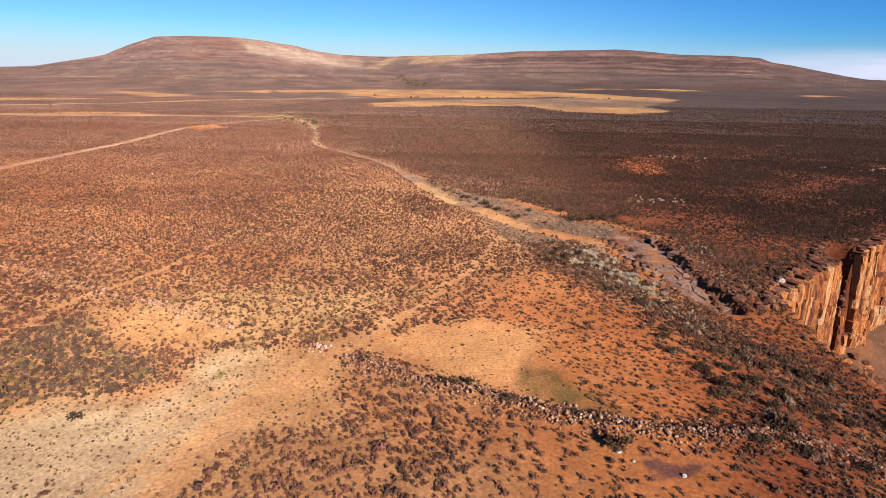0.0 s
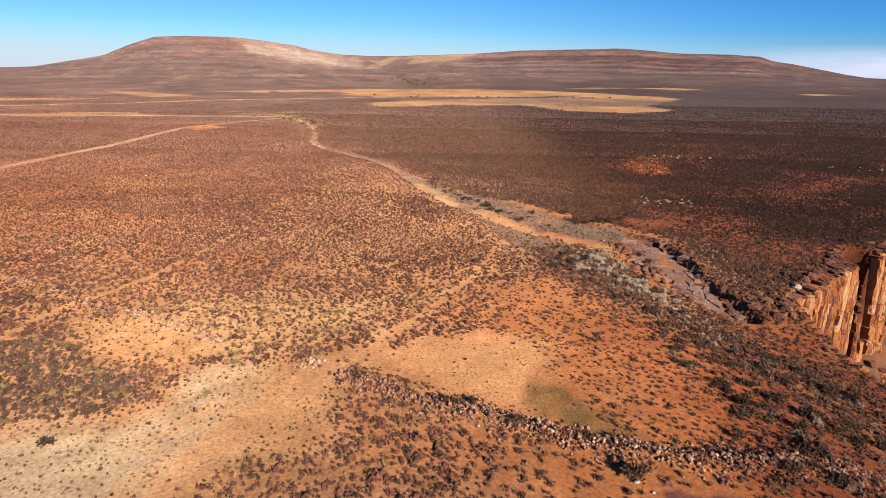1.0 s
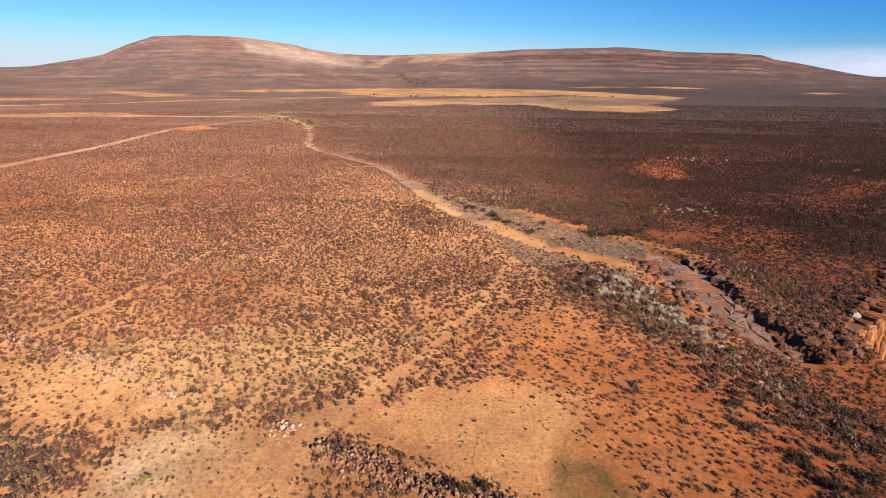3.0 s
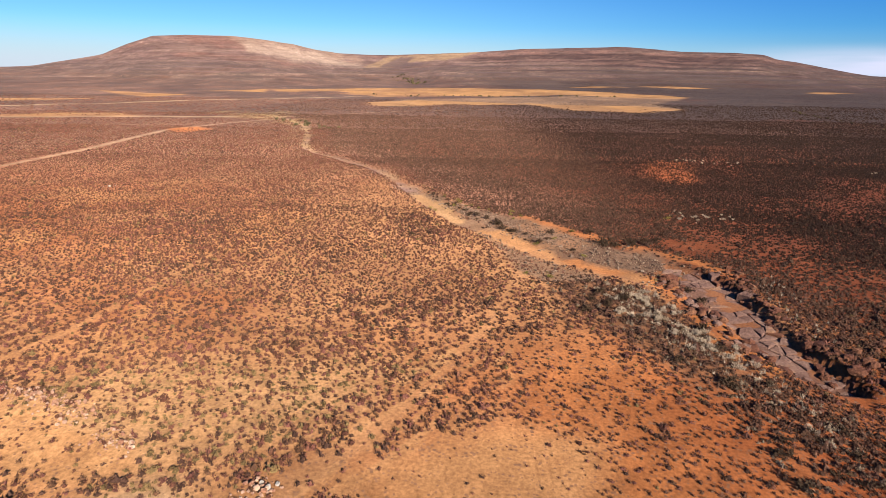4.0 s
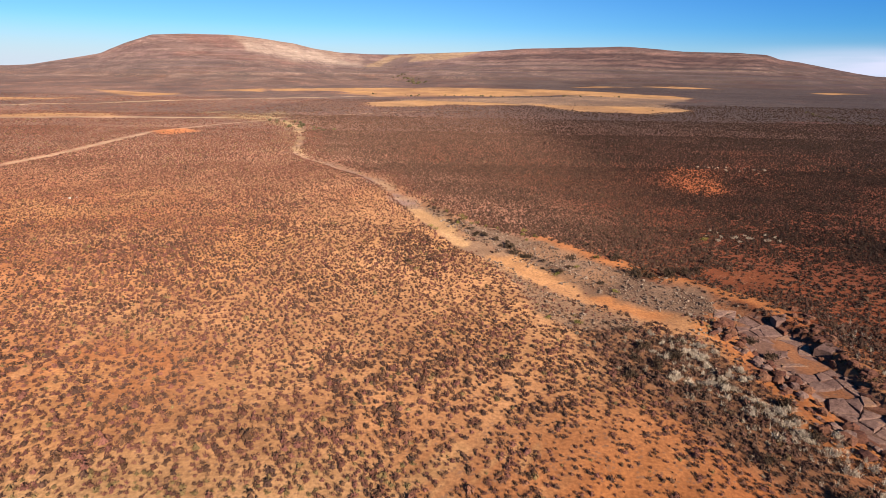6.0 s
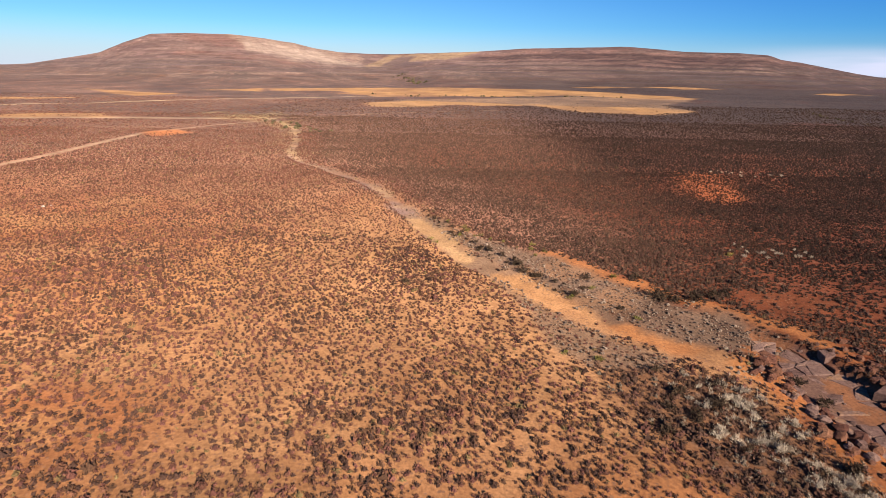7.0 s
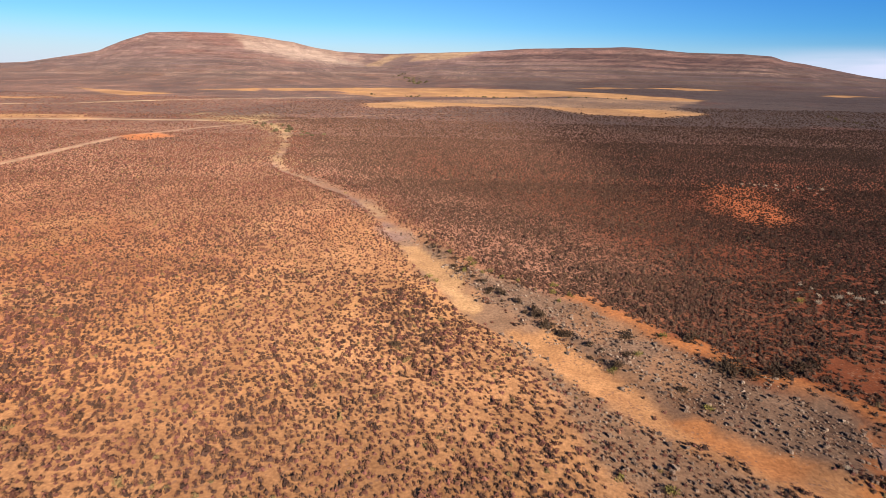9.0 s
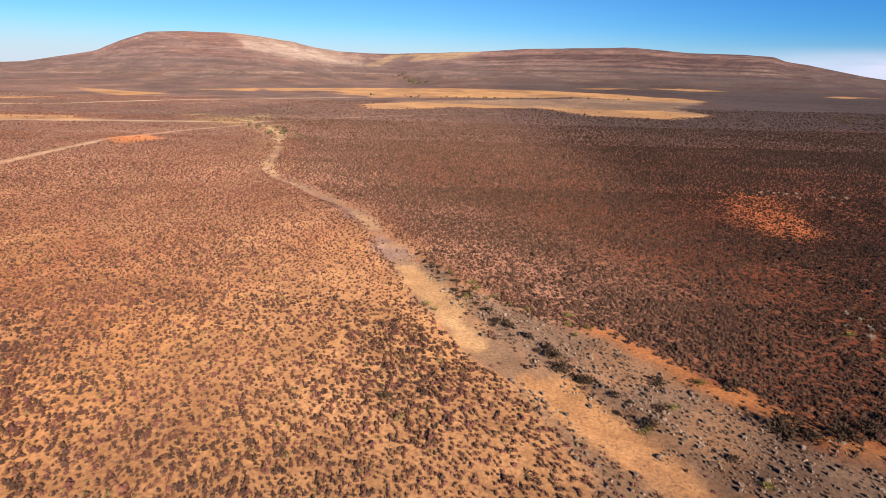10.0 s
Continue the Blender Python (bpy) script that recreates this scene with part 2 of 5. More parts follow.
# crest of the far hills: bearing (degrees from +y to +x) and height angle
CREST = [(-75, 1.2), (-55, 0.4), (-35.7, -0.05), (-33.5, 0.08), (-30.5, 0.66), (-28.7, 1.02), (-26.8, 1.86), (-24.9, 2.55), (-22.4, 2.74), (-18.9, 2.78),
         (-17, 2.62), (-13.7, 2.3), (-11.8, 1.88), (-9.8, 1.66), (-4.7, 1.66), (-1.1, 1.69), (2.5, 1.86), (6.6, 2.17), (10.6, 2.32), (14.9, 2.46),
         (18.2, 2.25), (20.1, 2.08), (24.1, 1.97), (26.4, 1.83), (27.3, 1.5), (28.7, 1.3), (31.1, 0.81), (32.6, 0.5), (33.8, 0.31), (36, 0.24), (60, 0.5)]
FLANK = [(-18.0, 2.26), (-14.7, 2.09), (-11.8, 1.59), (-9.8, 1.06), (-7.8, 0.42), (-10.3, 0.57), (-12.8, 0.8), (-15.2, 1.22), (-17.5, 1.63)]
FLANK_TOP = [(-19.3, 2.9), (-16.1, 2.8), (-11.8, 2.1), (-7.8, 1.01), (-9.8, 1.06), (-11.8, 1.59), (-14.7, 2.09), (-18.0, 2.26)]
GOLD = [(-7.5, 0.43), (-5.2, 1.41), (-2.7, 1.61), (0.4, 1.82), (3.0, 1.96), (0.4, 1.28), (-2.4, 1.02), (-3.7, 0.8), (-5.2, 0.47)]
CLEFT_SHADE = [(-6.2, 0.41), (-5.2, 0.97), (-4.2, 1.33), (-2.9, 1.41), (-3.7, 0.9), (-1.6, 0.99), (-2.7, 0.62), (-4.7, 0.48)]
RED_TOP = [(-23.7, 2.59), (-21.6, 2.85), (-18.4, 2.6), (-17.5, 2.0), (-19.4, 2.03), (-22.0, 2.21)]
RISE = [(0, 0), (0.12, 0.06), (0.2, 0.14), (0.24, 0.19), (0.4, 0.31), (0.6, 0.50), (0.75, 0.68), (0.86, 0.83), (0.93, 0.94), (0.96, 0.985), (1, 1), (1.3, 0.94), (2, 0.85)]


def hill_parts(x, y):
    """Height of the far hills, and how much of a rock ledge shows."""
    r, az = np.hypot(x, y), np.degrees(np.arctan2(x, y))
    angle = np.interp(az, [a for a, _ in CREST], [e for _, e in CREST])
    top = 28 + np.tan(np.radians(angle)) * 2850
    valley = np.exp(-((az + 6.5) / 4.0) ** 2)
    s = (r - 1350 + (fbm(az * 40, r * 0.06, 260, 41, 3) - 0.5) * 240 - valley * 300) / 1500
    h = top * np.interp(s, [a for a, _ in RISE], [b for _, b in RISE])
    h = h + (fbm(x, y, 130, 43, 5) - 0.5) * 9 * sm(0.05, 0.5, s) * (1 - 0.7 * sm(0.85, 0.97, s))
    # beds of harder rock stand out as ledges
    warp = 1.3 * fbm(x, y, 500, 45, 3)
    q = h / 9.5 + warp
    part_up = q - np.floor(q)
    ledge = (np.floor(q) + sm(0.6, 0.95, part_up) + 0.28 - warp) * 9.5
    keep = 0.75 * sm(3, 14, h) * (1 - sm(0.86, 0.95, s))
    riser = sm(0.55, 0.7, part_up) * (1 - sm(0.9, 1.0, part_up)) * sm(2, 8, h) * (1 - sm(0.9, 0.98, s))
    return h * (1 - keep) + ledge * keep, riser


def canyon_depth(x, y):
    d = dpoly(x, y, CANYON) + (fbm(x, y, 4, 31, 3) - 0.5) * 0.8
    slot = dpoly(x, y, [(66.3, 96.4), (71.0, 105.4), (72.6, 104.6), (68.9, 96.8)])
    rim = dline(x, y, RIM[1:])
    talus = 19 * sm(-1.7, 0.2, d) + (5.0 * (fbm(x, y, 5, 32, 4) - 0.5) + 1.15 * np.clip(d - 2.5, 0, 20)) * sm(0.5, 3, d)
    near_side = 42 * sm(-0.2, 4.2, d)
    w = sm(0, 1, (dline(x, y, CANYON[12:] + [CANYON[0]]) - rim) / 3 + 0.5)
    return np.maximum(np.where(d > -2, talus * w + near_side * (1 - w), 0), 19 * sm(-0.3, 0.5, slot)), d


def land(x, y):
    """Height of the ground."""
    x, y = np.asarray(x, float), np.asarray(y, float)
    r = np.hypot(x, y)
    z = (fbm(x, y, 40, 1, 3) - 0.5) * 0.9 * (1 + sm(200, 900, r)) + (fbm(x, y, 3.0, 2, 3) - 0.5) * 0.22 * (1 - sm(150, 400, r))
    near = r < 700
    if near.any():
        xn, yn = x[near], y[near]
        zn = z[near]
        # wash and its gravel bed
        half = 1.5 + 0.3 * sm(150, 200, yn) + 0.5 * sm(240, 300, yn)
        d = dline(xn, yn, CHANNEL)
        zn = zn - 0.5 * (1 - sm(half * 0.6, half * 1.8, d))
        grav = np.maximum(sm(-1, 1, dpoly(xn, yn, GRAVEL)), 0.6 * sm(-1, 1, dpoly(xn, yn, GRAVEL_WEST)))
        zn = zn - 0.35 * grav
        # low cut bank on the wash's east side
        b = dline(xn, yn, BANK)
        zn = zn + 0.55 * sm(115, 121, yn) * np.exp(-((b - 1.0) / 0.9) ** 2) * (xn > np.interp(yn, [p[1] for p in BANK[::-1]], [p[0] for p in BANK[::-1]]))
        # the bed falls towards the canyon's head
        bed = sm(-0.45, 0.35, dpoly(xn, yn, BEDROCK))
        fall = np.interp(yn, [74, 80, 90, 100, 112], [-2.9, -2.3, -1.6, -1.2, -0.75])
        zn = zn * (1 - 0.8 * bed) + fall * bed
        basin = dline(xn, yn, [(38, 82), (58, 86)])
        zn = zn - 0.9 * np.exp(-(basin / 13) ** 2) * (1 - bed)
        # slope down to the near rim
        zn = zn - 2.8 * sm(25, 45, xn) * (1 - sm(66, 82, yn))
        zn = zn + 0.3 * np.exp(-(dline(xn, yn, WALL) / 1.1) ** 2) + 0.15 * np.exp(-(dline(xn, yn, OLD_WALL) / 1.3) ** 2)
        zn = zn - canyon_depth(xn, yn)[0]
        z[near] = zn
    far = r > 900
    if far.any():
        z[far] += hill_parts(x[far], y[far])[0]
    return z


def scrub_cover(x, y):
    """How many bushes stand on a square metre, and their mean radius."""
    wash = dline(x, y, CHANNEL)
    east = x - np.interp(y, [p[1] for p in CHANNEL[::-1]], [p[0] for p in CHANNEL[::-1]])
    n1, n2 = fbm(x, y, 14, 61, 3), fbm(x, y, 45, 62, 3)
    dens = 3.0 + 2.0 * (n1 - 0.5) + 1.6 * (n2 - 0.5)
    size = 0.275 + 0.07 * (vnoise(x, y, 9, 63) - 0.5) + 0.05 * sm(0.5, 0.75, n2)
    is_east = sm(1, 6, east) * sm(72, 84, y)
    dens = dens + (2.6 * (fbm(x, y, 11, 65, 4) - 0.5) - 1.5 * sm(0.47, 0.66, fbm(x, y, 26, 104, 4)) * sm(20, 40, x) + 0.9 * sm(110, 150, y) + 0.3) * is_east
    size = size + (0.055 + 0.09 * (vnoise(x, y, 6, 67) - 0.4)) * is_east

    def zone(pts, d, s, soft=1.2, rough=1.6, seed=70):
        nonlocal dens, size
        m = patch(x, y, pts, soft, rough, seed)
        dens = dens * (1 - m) + d * m
        size = size * (1 - m) + s * m

    zone(OPEN_WEST, 2.5, 0.255, 3.5, 3.0)
    zone(DARK_MID, 3.2, 0.29, 2)
    zone(DARK_FAR, 3.1, 0.34, 2)
    zone(DARK_WEST, 3.7, 0.34, 1.5)
    zone(DARK_NORTHWEST, 2.9, 0.32, 2.5, 2.5)
    zone(BARE_WEST, 1.2, 0.18, 1.8, 2.2)
    zone(OPEN_EAST, 1.8, 0.215, 2.5, 3)
    zone(DENSE, 2.5, 0.29, 1.2)
    zone(THICKET, 3.1, 0.36, 1.8, 3)
    zone(FRONT_SPARSE, 0.95, 0.27, 1.5, 2)
    zone(LOW_SLOPE, 2.0, 0.33, 2.5, 3)
    zone(FRONT_SCRUB, 2.5, 0.275, 1.0, 1.2)
    zone(THICKET_SOUTH, 3.1, 0.36, 1.5, 2.5)
    zone(RED_PATCH, 2.2, 0.3, 6, 6)
    zone(RED_BARE, 0.5, 0.25, 1.5, 2)
    zone(GRASS, 0.5, 0.3, 8, 12)
    zone(ROAD_END, 0.2, 0.3, 3, 4)
    zone(PALE, 1.4, 0.15, 1.6, 2.2)
    zone(CLEARING, 0.28, 0.135, 2.0, 2.6)
    zone(GREEN, 0.1, 0.16, 0.8)
    zone(PURPLE, 0.0, 0.2, 0.3, 0.4)
    zone(GRAVEL_WEST, 2.0, 0.22, 1.0)
    zone(GRAVEL, 0.8, 0.17, 1.2, 2.2)
    zone(ORANGE_BANK, 0.3, 0.22, 0.8, 1.2)
    zone(BEDROCK, 0.0, 0.2, 0.3, 0.5)
    for sand in SANDS:
        zone(sand, 0.04, 0.18, 0.5, 0.8)
    dens = dens * (1 - 0.75 * strip(x, y, EAST_STRIP, 1.6, 0.8, 1.4, 9))
    dens = dens * (1 - 0.92 * (1 - sm(1.6, 2.6, wash + 1.6 * (vnoise(x, y, 4, 64) - 0.5) + 0.7 * sm(165, 180, y))))
    dens = dens * (1 - 0.85 * strip(x, y, TRACK, 0.5 + 1.4 * (1 - sm(58, 70, y)), 0.4, 0.5))
    dens = dens * (1 - 0.9 * strip(x, y, TRAIL_WEST, 0.55 - 0.3 * sm(84, 100, y), 0.3, 0.5))
    for road in (ROAD, ROAD_WEST, ROAD_LINK):
        dens = dens * sm(1.5, 3.5, dline(x, y, road) - (6 if road is ROAD_WEST else 0))
    if np.max(y) > 400:
        dens = dens * sm(4, 9, dline(x, y, ROAD_NORTH)) * (1 - sm(500, 680, y))
        for f in FIELDS + [FIELD_TAN]:
            dens = dens * (1 - 0.97 * patch(x, y, f, 5, 9))
    dens = dens * (dpoly(x, y, CANYON) < -0.5)
    return np.clip(dens, 0, 4.5), np.clip(size, 0.12, 0.6)


def soil_and_shade(x, y, z):
    r = np.hypot(x, y)
    n_big, n_mid, n_small = fbm(x, y, 60, 81, 3), fbm(x, y, 17, 82, 3), fbm(x, y, 2.2, 83, 3)
    east = x - np.interp(y, [p[1] for p in CHANNEL[::-1]], [p[0] for p in CHANNEL[::-1]])
    col = np.empty((*x.shape, 3))

    def tone(c):
        return np.broadcast_to(np.array(c, float), col.shape)

    def lay(mask, c):
        nonlocal col
        col = col * (1 - mask[..., None]) + tone(c) * mask[..., None]

    col = tone((0.46, 0.235, 0.105)).copy()
    lay(sm(0.42, 0.68, n_big * 0.6 + n_mid * 0.4), (0.41, 0.160, 0.062))
    lay(0.6 * sm(0.55, 0.75, n_mid), (0.50, 0.260, 0.105))
    lay(sm(0, 16, east) * sm(70, 90, y) * 0.95, (0.205, 0.054, 0.020))
    lay(sm(0, 10, east) * sm(122, 150, y) * (1 - sm(14, 50, east)) * 0.85, (0.37, 0.190, 0.122))
    lay(sm(130, 230, y) * (1 - sm(0, 16, east)) * 0.65, (0.33, 0.185, 0.122))
    lay(sm(3, 12, x) * (1 - sm(70, 92, y)) * 0.85, (0.50, 0.190, 0.062))
    lay(sm(11, 28, x) * (1 - sm(70, 92, y)) * 0.9, (0.33, 0.092, 0.028))
    lay(patch(x, y, LOW_SLOPE, 3, 4) * 0.85, (0.225, 0.058, 0.021))
    lay(sm(0.5, 0.7, fbm(x, y, 6, 87, 3)) * 0.4 * sm(4, 14, x) * (1 - sm(70, 92, y)), (0.42, 0.17, 0.065))
    lay(sm(210, 380, r) * 0.8, (0.225, 0.135, 0.102))
    # eastern shade put into the colour: soil darkens with distance and x
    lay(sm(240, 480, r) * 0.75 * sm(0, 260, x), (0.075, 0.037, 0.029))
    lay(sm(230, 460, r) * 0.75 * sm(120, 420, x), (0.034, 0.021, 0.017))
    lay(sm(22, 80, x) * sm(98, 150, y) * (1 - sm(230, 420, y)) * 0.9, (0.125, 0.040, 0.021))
    lay(sm(18, 75, x) * sm(98, 150, y) * (1 - sm(230, 330, y)) * 0.65 * sm(0.47, 0.64, fbm(x, y, 26, 104, 4)), (0.27, 0.075, 0.030))
    far = sm(230, 420, r)
    lay(far * sm(0.5, 0.7, fbm(x, y * 0.35, 60, 84, 4)) * 0.55, (0.235, 0.115, 0.072))
    lay(far * sm(0.52, 0.7, fbm(x, y * 0.35, 45, 85, 4)) * 0.55, (0.085, 0.050, 0.040))
    col = col * (1 + sm(330, 460, r) * 0.9 * (fbm(x, y * 0.5, 16, 98, 2) - 0.5))[..., None]
    lay((1 - sm(-14, 2, x)) * (1 - sm(72, 95, y)) * 0.55, (0.50, 0.285, 0.130))
    lay(patch(x, y, OPEN_WEST, 4, 3) * 0.85, (0.49, 0.290, 0.136))
    lay(patch(x, y, PALE, 2.5, 3) * 0.85, (0.515, 0.285, 0.127))
    lay(patch(x, y, PALE, 3, 3) * (1 - sm(-25, -13, x + 3 * (n_mid - 0.5))) * 0.9, (0.50, 0.375, 0.230))
    lay(patch(x, y, BARE_WEST, 1, 1.4) * 0.9, (0.54, 0.285, 0.120))
    lay(patch(x, y, RED_PATCH, 4, 6) * 0.9, (0.50, 0.150, 0.050))
    lay(patch(x, y, RED_BARE, 1.5, 2) * 0.8, (0.215, 0.066, 0.024))
    rill = fbm((x * 0.84 - y * 0.54) * 5.0, (x * 0.54 + y * 0.84) * 0.6, 3.0, 86, 3)
    lay(sm(0.52, 0.62, rill) * 0.7 * np.maximum(patch(x, y, OPEN_WEST, 5, 3), strip(x, y, TRACK, 5, 3, 2) * (y < 80)), (0.56, 0.315, 0.140))
    lay(strip(x, y, TRACK, 1.4 - 0.9 * sm(58, 70, y), 0.5, 0.6) * (0.7 - 0.3 * sm(60, 72, y)), (0.52, 0.280, 0.130))
    lay(strip(x, y, TRAIL_WEST, 0.7, 0.5, 0.5) * 0.7, (0.50, 0.26, 0.115))
    lay(patch(x, y, CLEARING, 3.0, 2.6), (0.54, 0.280, 0.118))
    lay(patch(x, y, GREEN, 0.9, 1.4) * (0.6 + 0.35 * sm(0.35, 0.6, fbm(x, y, 1.6, 105, 3))), (0.185, 0.115, 0.038))
    lay(patch(x, y, PURPLE, 0.2, 0.9) * sm(0.3, 0.55, fbm(x, y, 1.6, 103, 2)) * 0.9, (0.13, 0.055, 0.050))
    lay(patch(x, y, DENSE, 1.5, 2) * 0.7 * sm(66, 80, y), (0.30, 0.140, 0.066))
    lay(patch(x, y, THICKET, 2, 3) * 0.75, (0.22, 0.108, 0.055))
    lay(patch(x, y, GRAVEL_WEST, 0.8, 1.2) * 0.8, (0.24, 0.150, 0.095))
    lay(strip(x, y, EAST_STRIP, 1.5, 0.8, 1.8) * 0.85 * sm(0.3, 0.5, vnoise(x, y, 5, 89)), (0.47, 0.185, 0.062))
    bed = strip(x, y, CHANNEL, 1.2 + 1.0 * vnoise(x, y, 12, 126) + 0.4 * sm(150, 260, y), 1.0, 1.6) * sm(150, 165, y)
    lay(bed * (0.45 + 0.45 * sm(0.3, 0.6, fbm(x, y, 6, 124, 3))), (0.275, 0.178, 0.124))
    lay(patch(x, y, GRAVEL, 1.2, 2.2), (0.225, 0.140, 0.090))
    lay(patch(x, y, GRAVEL, 1.0, 2.2) * sm(0.5, 0.64, fbm(x, y, 5, 106, 4)) * 0.6, (0.36, 0.190, 0.095))
    lay(patch(x, y, GRAVEL, 1.0, 2.2) * sm(0.52, 0.66, fbm(x, y, 4, 107, 4)) * 0.55, (0.125, 0.072, 0.048))
    lay(strip(x, y, LEDGE, 2.2, 0.8, 1.2) * 0.8, (0.47, 0.180, 0.055))
    lay(strip(x, y, CHANNEL, 2.4, 0.8, 1.5) * sm(126, 132, y) * (1 - sm(160, 175, y)) * 0.8, (0.255, 0.165, 0.108))
    for k, bed_rock in enumerate(PURPLE_BEDS):
        lay(patch(x, y, bed_rock, 0.5, 1.2) * 0.85 * sm(0.3, 0.5, vnoise(x, y, 4, 102)), (0.235, 0.150, 0.125))
    lay(strip(x, y, CHANNEL, 0.8 + 1.2 * vnoise(x, y, 9, 108), 0.4, 1.8) * sm(168, 176, y) * 0.6 * sm(0.42, 0.56, vnoise(x, y, 6, 102)), (0.47, 0.295, 0.16))
    for k, sand in enumerate(SANDS):
        lay(patch(x, y, sand, 0.5, 1.3) * (1 if k == 0 else sm(0.22, 0.4, fbm(x, y, 5, 130, 3)) if k == 1 else sm(0.36, 0.52, fbm(x, y, 4, 131, 3))), (0.50, 0.300, 0.145) if k == 0 else (0.51, 0.265, 0.115) if k == 1 else (0.50, 0.215, 0.080))
    lay(patch(x, y, ORANGE_BANK, 0.7, 1.2) * 0.85, (0.48, 0.175, 0.055))
    lay(patch(x, y, ORANGE_BANK, 0.7, 1.2) * sm(0.52, 0.64, fbm(x, y, 3, 113, 3)) * 0.5, (0.22, 0.075, 0.042))
    lay(patch(x, y, BEDROCK, 0.3, 0.6) * 0.9, (0.210, 0.120, 0.092))
    lay(patch(x, y, BEDROCK, 0.3, 0.6) * sm(0.55, 0.68, vnoise(x, y, 2.6, 96)) * 0.7, (0.40, 0.16, 0.06))
    edge = dpoly(x, y, CANYON)
    lay(sm(0.2, 1.0, edge), (0.24, 0.100, 0.044))
    lay(sm(0.2, 1.0, edge) * sm(0.42, 0.55, fbm(x, y, 3.5, 122, 4)) * 0.8, (0.17, 0.085, 0.050))
    # far: roads, fields, hills
    for road, half in ((ROAD, 0.75), (ROAD_WEST, 3.0), (ROAD_LINK, 0.9), (ROAD_NORTH, 5.0), (ROAD_EAST, 1.8)):
        lay((1 - sm(half * 0.7, half * 1.3, dline(x, y, road))) * 0.85, (0.43, 0.315, 0.190))
    lay(patch(x, y, ROAD_END, 3, 4), (0.45, 0.17, 0.06))
    lay(patch(x, y, GRASS_WASH, 5, 9) * 0.6 * sm(0.35, 0.6, fbm(x, y, 14, 125, 4)), (0.44, 0.290, 0.145))
    lay(patch(x, y, GRASS, 8, 14) * 0.75 * sm(0.35, 0.6, fbm(x, y * 0.6, 18, 114, 4)), (0.45, 0.32, 0.15))
    up = sm(6, 40, z) * sm(1300, 1600, r)
    riser = np.zeros(x.shape)
    hill = r > 1200
    riser[hill] = hill_parts(x[hill], y[hill])[1]
    band = fbm(z * 15 + 30 * fbm(x, y, 300, 91), az_of(x, y) * 6, 34, 92, 3)
    az = az_of(x, y)
    el = np.degrees(np.arctan2(z - 28, r))
    # hill tone mixed purple and pale, so distance haze is in the colour
    lay(up, (0.225, 0.140, 0.126))
    # eastern hills darkened along with the plain, shade kept in the colour
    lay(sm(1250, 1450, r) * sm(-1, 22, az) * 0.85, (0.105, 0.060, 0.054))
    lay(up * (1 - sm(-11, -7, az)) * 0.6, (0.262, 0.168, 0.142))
    lay(up * sm(0.53, 0.60, band) * 0.35, (0.34, 0.235, 0.185))
    lay(up * sm(0.46, 0.38, band) * 0.45, (0.125, 0.074, 0.066))
    lay(up * sm(0.52, 0.75, fbm(x, y, 180, 93)) * 0.5 * (1 - 0.5 * sm(0, 20, az)), (0.25, 0.120, 0.088))
    col = col * (1 + up * 0.8 * (fbm(x, y, 50, 94, 3) - 0.5))[..., None]
    # rock beds cropping out: broken pale lines along the slopes
    lay(riser * sm(0.42, 0.62, fbm(x, y, 60, 115, 4)) * (0.5 - 0.3 * sm(0, 20, az)), (0.37, 0.255, 0.20))
    for line, height in (([-40, -34, -28, -21, -14, -8, -4.7], [-0.8, -0.72, -0.59, -0.43, -0.25, -0.17, -0.21]), ([-1.6, 5.6, 10.7, 18, 24.7, 29], [0.15, 0.24, 0.33, 0.51, 0.54, 0.5])):
        off = np.abs(el - np.interp(az, line, height) + 0.05 * (fbm(az * 8, az * 0, 6, 117, 3) - 0.5))
        lay((1 - sm(0.03, 0.085, off)) * sm(1100, 1250, r) * sm(line[0] - 1, line[0] + 1, az) * (1 - sm(line[-1] - 1, line[-1] + 1, az)) * sm(0.3, 0.55, fbm(x, y, 24, 118, 3)) * 0.8, (0.40, 0.27, 0.20))
    crest = np.interp(az, [a for a, _ in CREST], [e for _, e in CREST])
    rel = (el + 0.35) / np.maximum(crest + 0.35, 0.3) + 0.035 * (fbm(az * 3, el * 8, 6, 127, 3) - 0.5)
    # pale lines at set heights, each with a darker one a little below
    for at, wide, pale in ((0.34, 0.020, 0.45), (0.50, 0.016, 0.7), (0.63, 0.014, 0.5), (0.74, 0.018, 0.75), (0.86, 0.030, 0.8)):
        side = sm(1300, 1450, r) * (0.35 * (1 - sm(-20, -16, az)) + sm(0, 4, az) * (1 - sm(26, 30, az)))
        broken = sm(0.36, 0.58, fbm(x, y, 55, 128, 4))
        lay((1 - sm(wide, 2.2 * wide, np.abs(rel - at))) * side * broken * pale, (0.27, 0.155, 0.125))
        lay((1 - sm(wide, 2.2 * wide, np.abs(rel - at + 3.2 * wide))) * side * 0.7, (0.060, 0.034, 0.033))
    lay(sm(1400, 1500, r) * sm(0.55, 0.75, fbm(x, y, 40, 116, 3)) * 0.35, (0.13, 0.080, 0.072))
    # bleached grass on the flank of the first hill, gold in the valley's mouth, shade painted into its cleft
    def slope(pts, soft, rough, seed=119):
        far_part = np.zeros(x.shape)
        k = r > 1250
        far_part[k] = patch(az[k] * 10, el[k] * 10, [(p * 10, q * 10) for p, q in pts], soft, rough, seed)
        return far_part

    lay(slope(RED_TOP, 4, 3) * 0.5, (0.25, 0.115, 0.085))
    lay(slope(FLANK_TOP, 3.5, 3.0) * 0.6, (0.41, 0.285, 0.205))
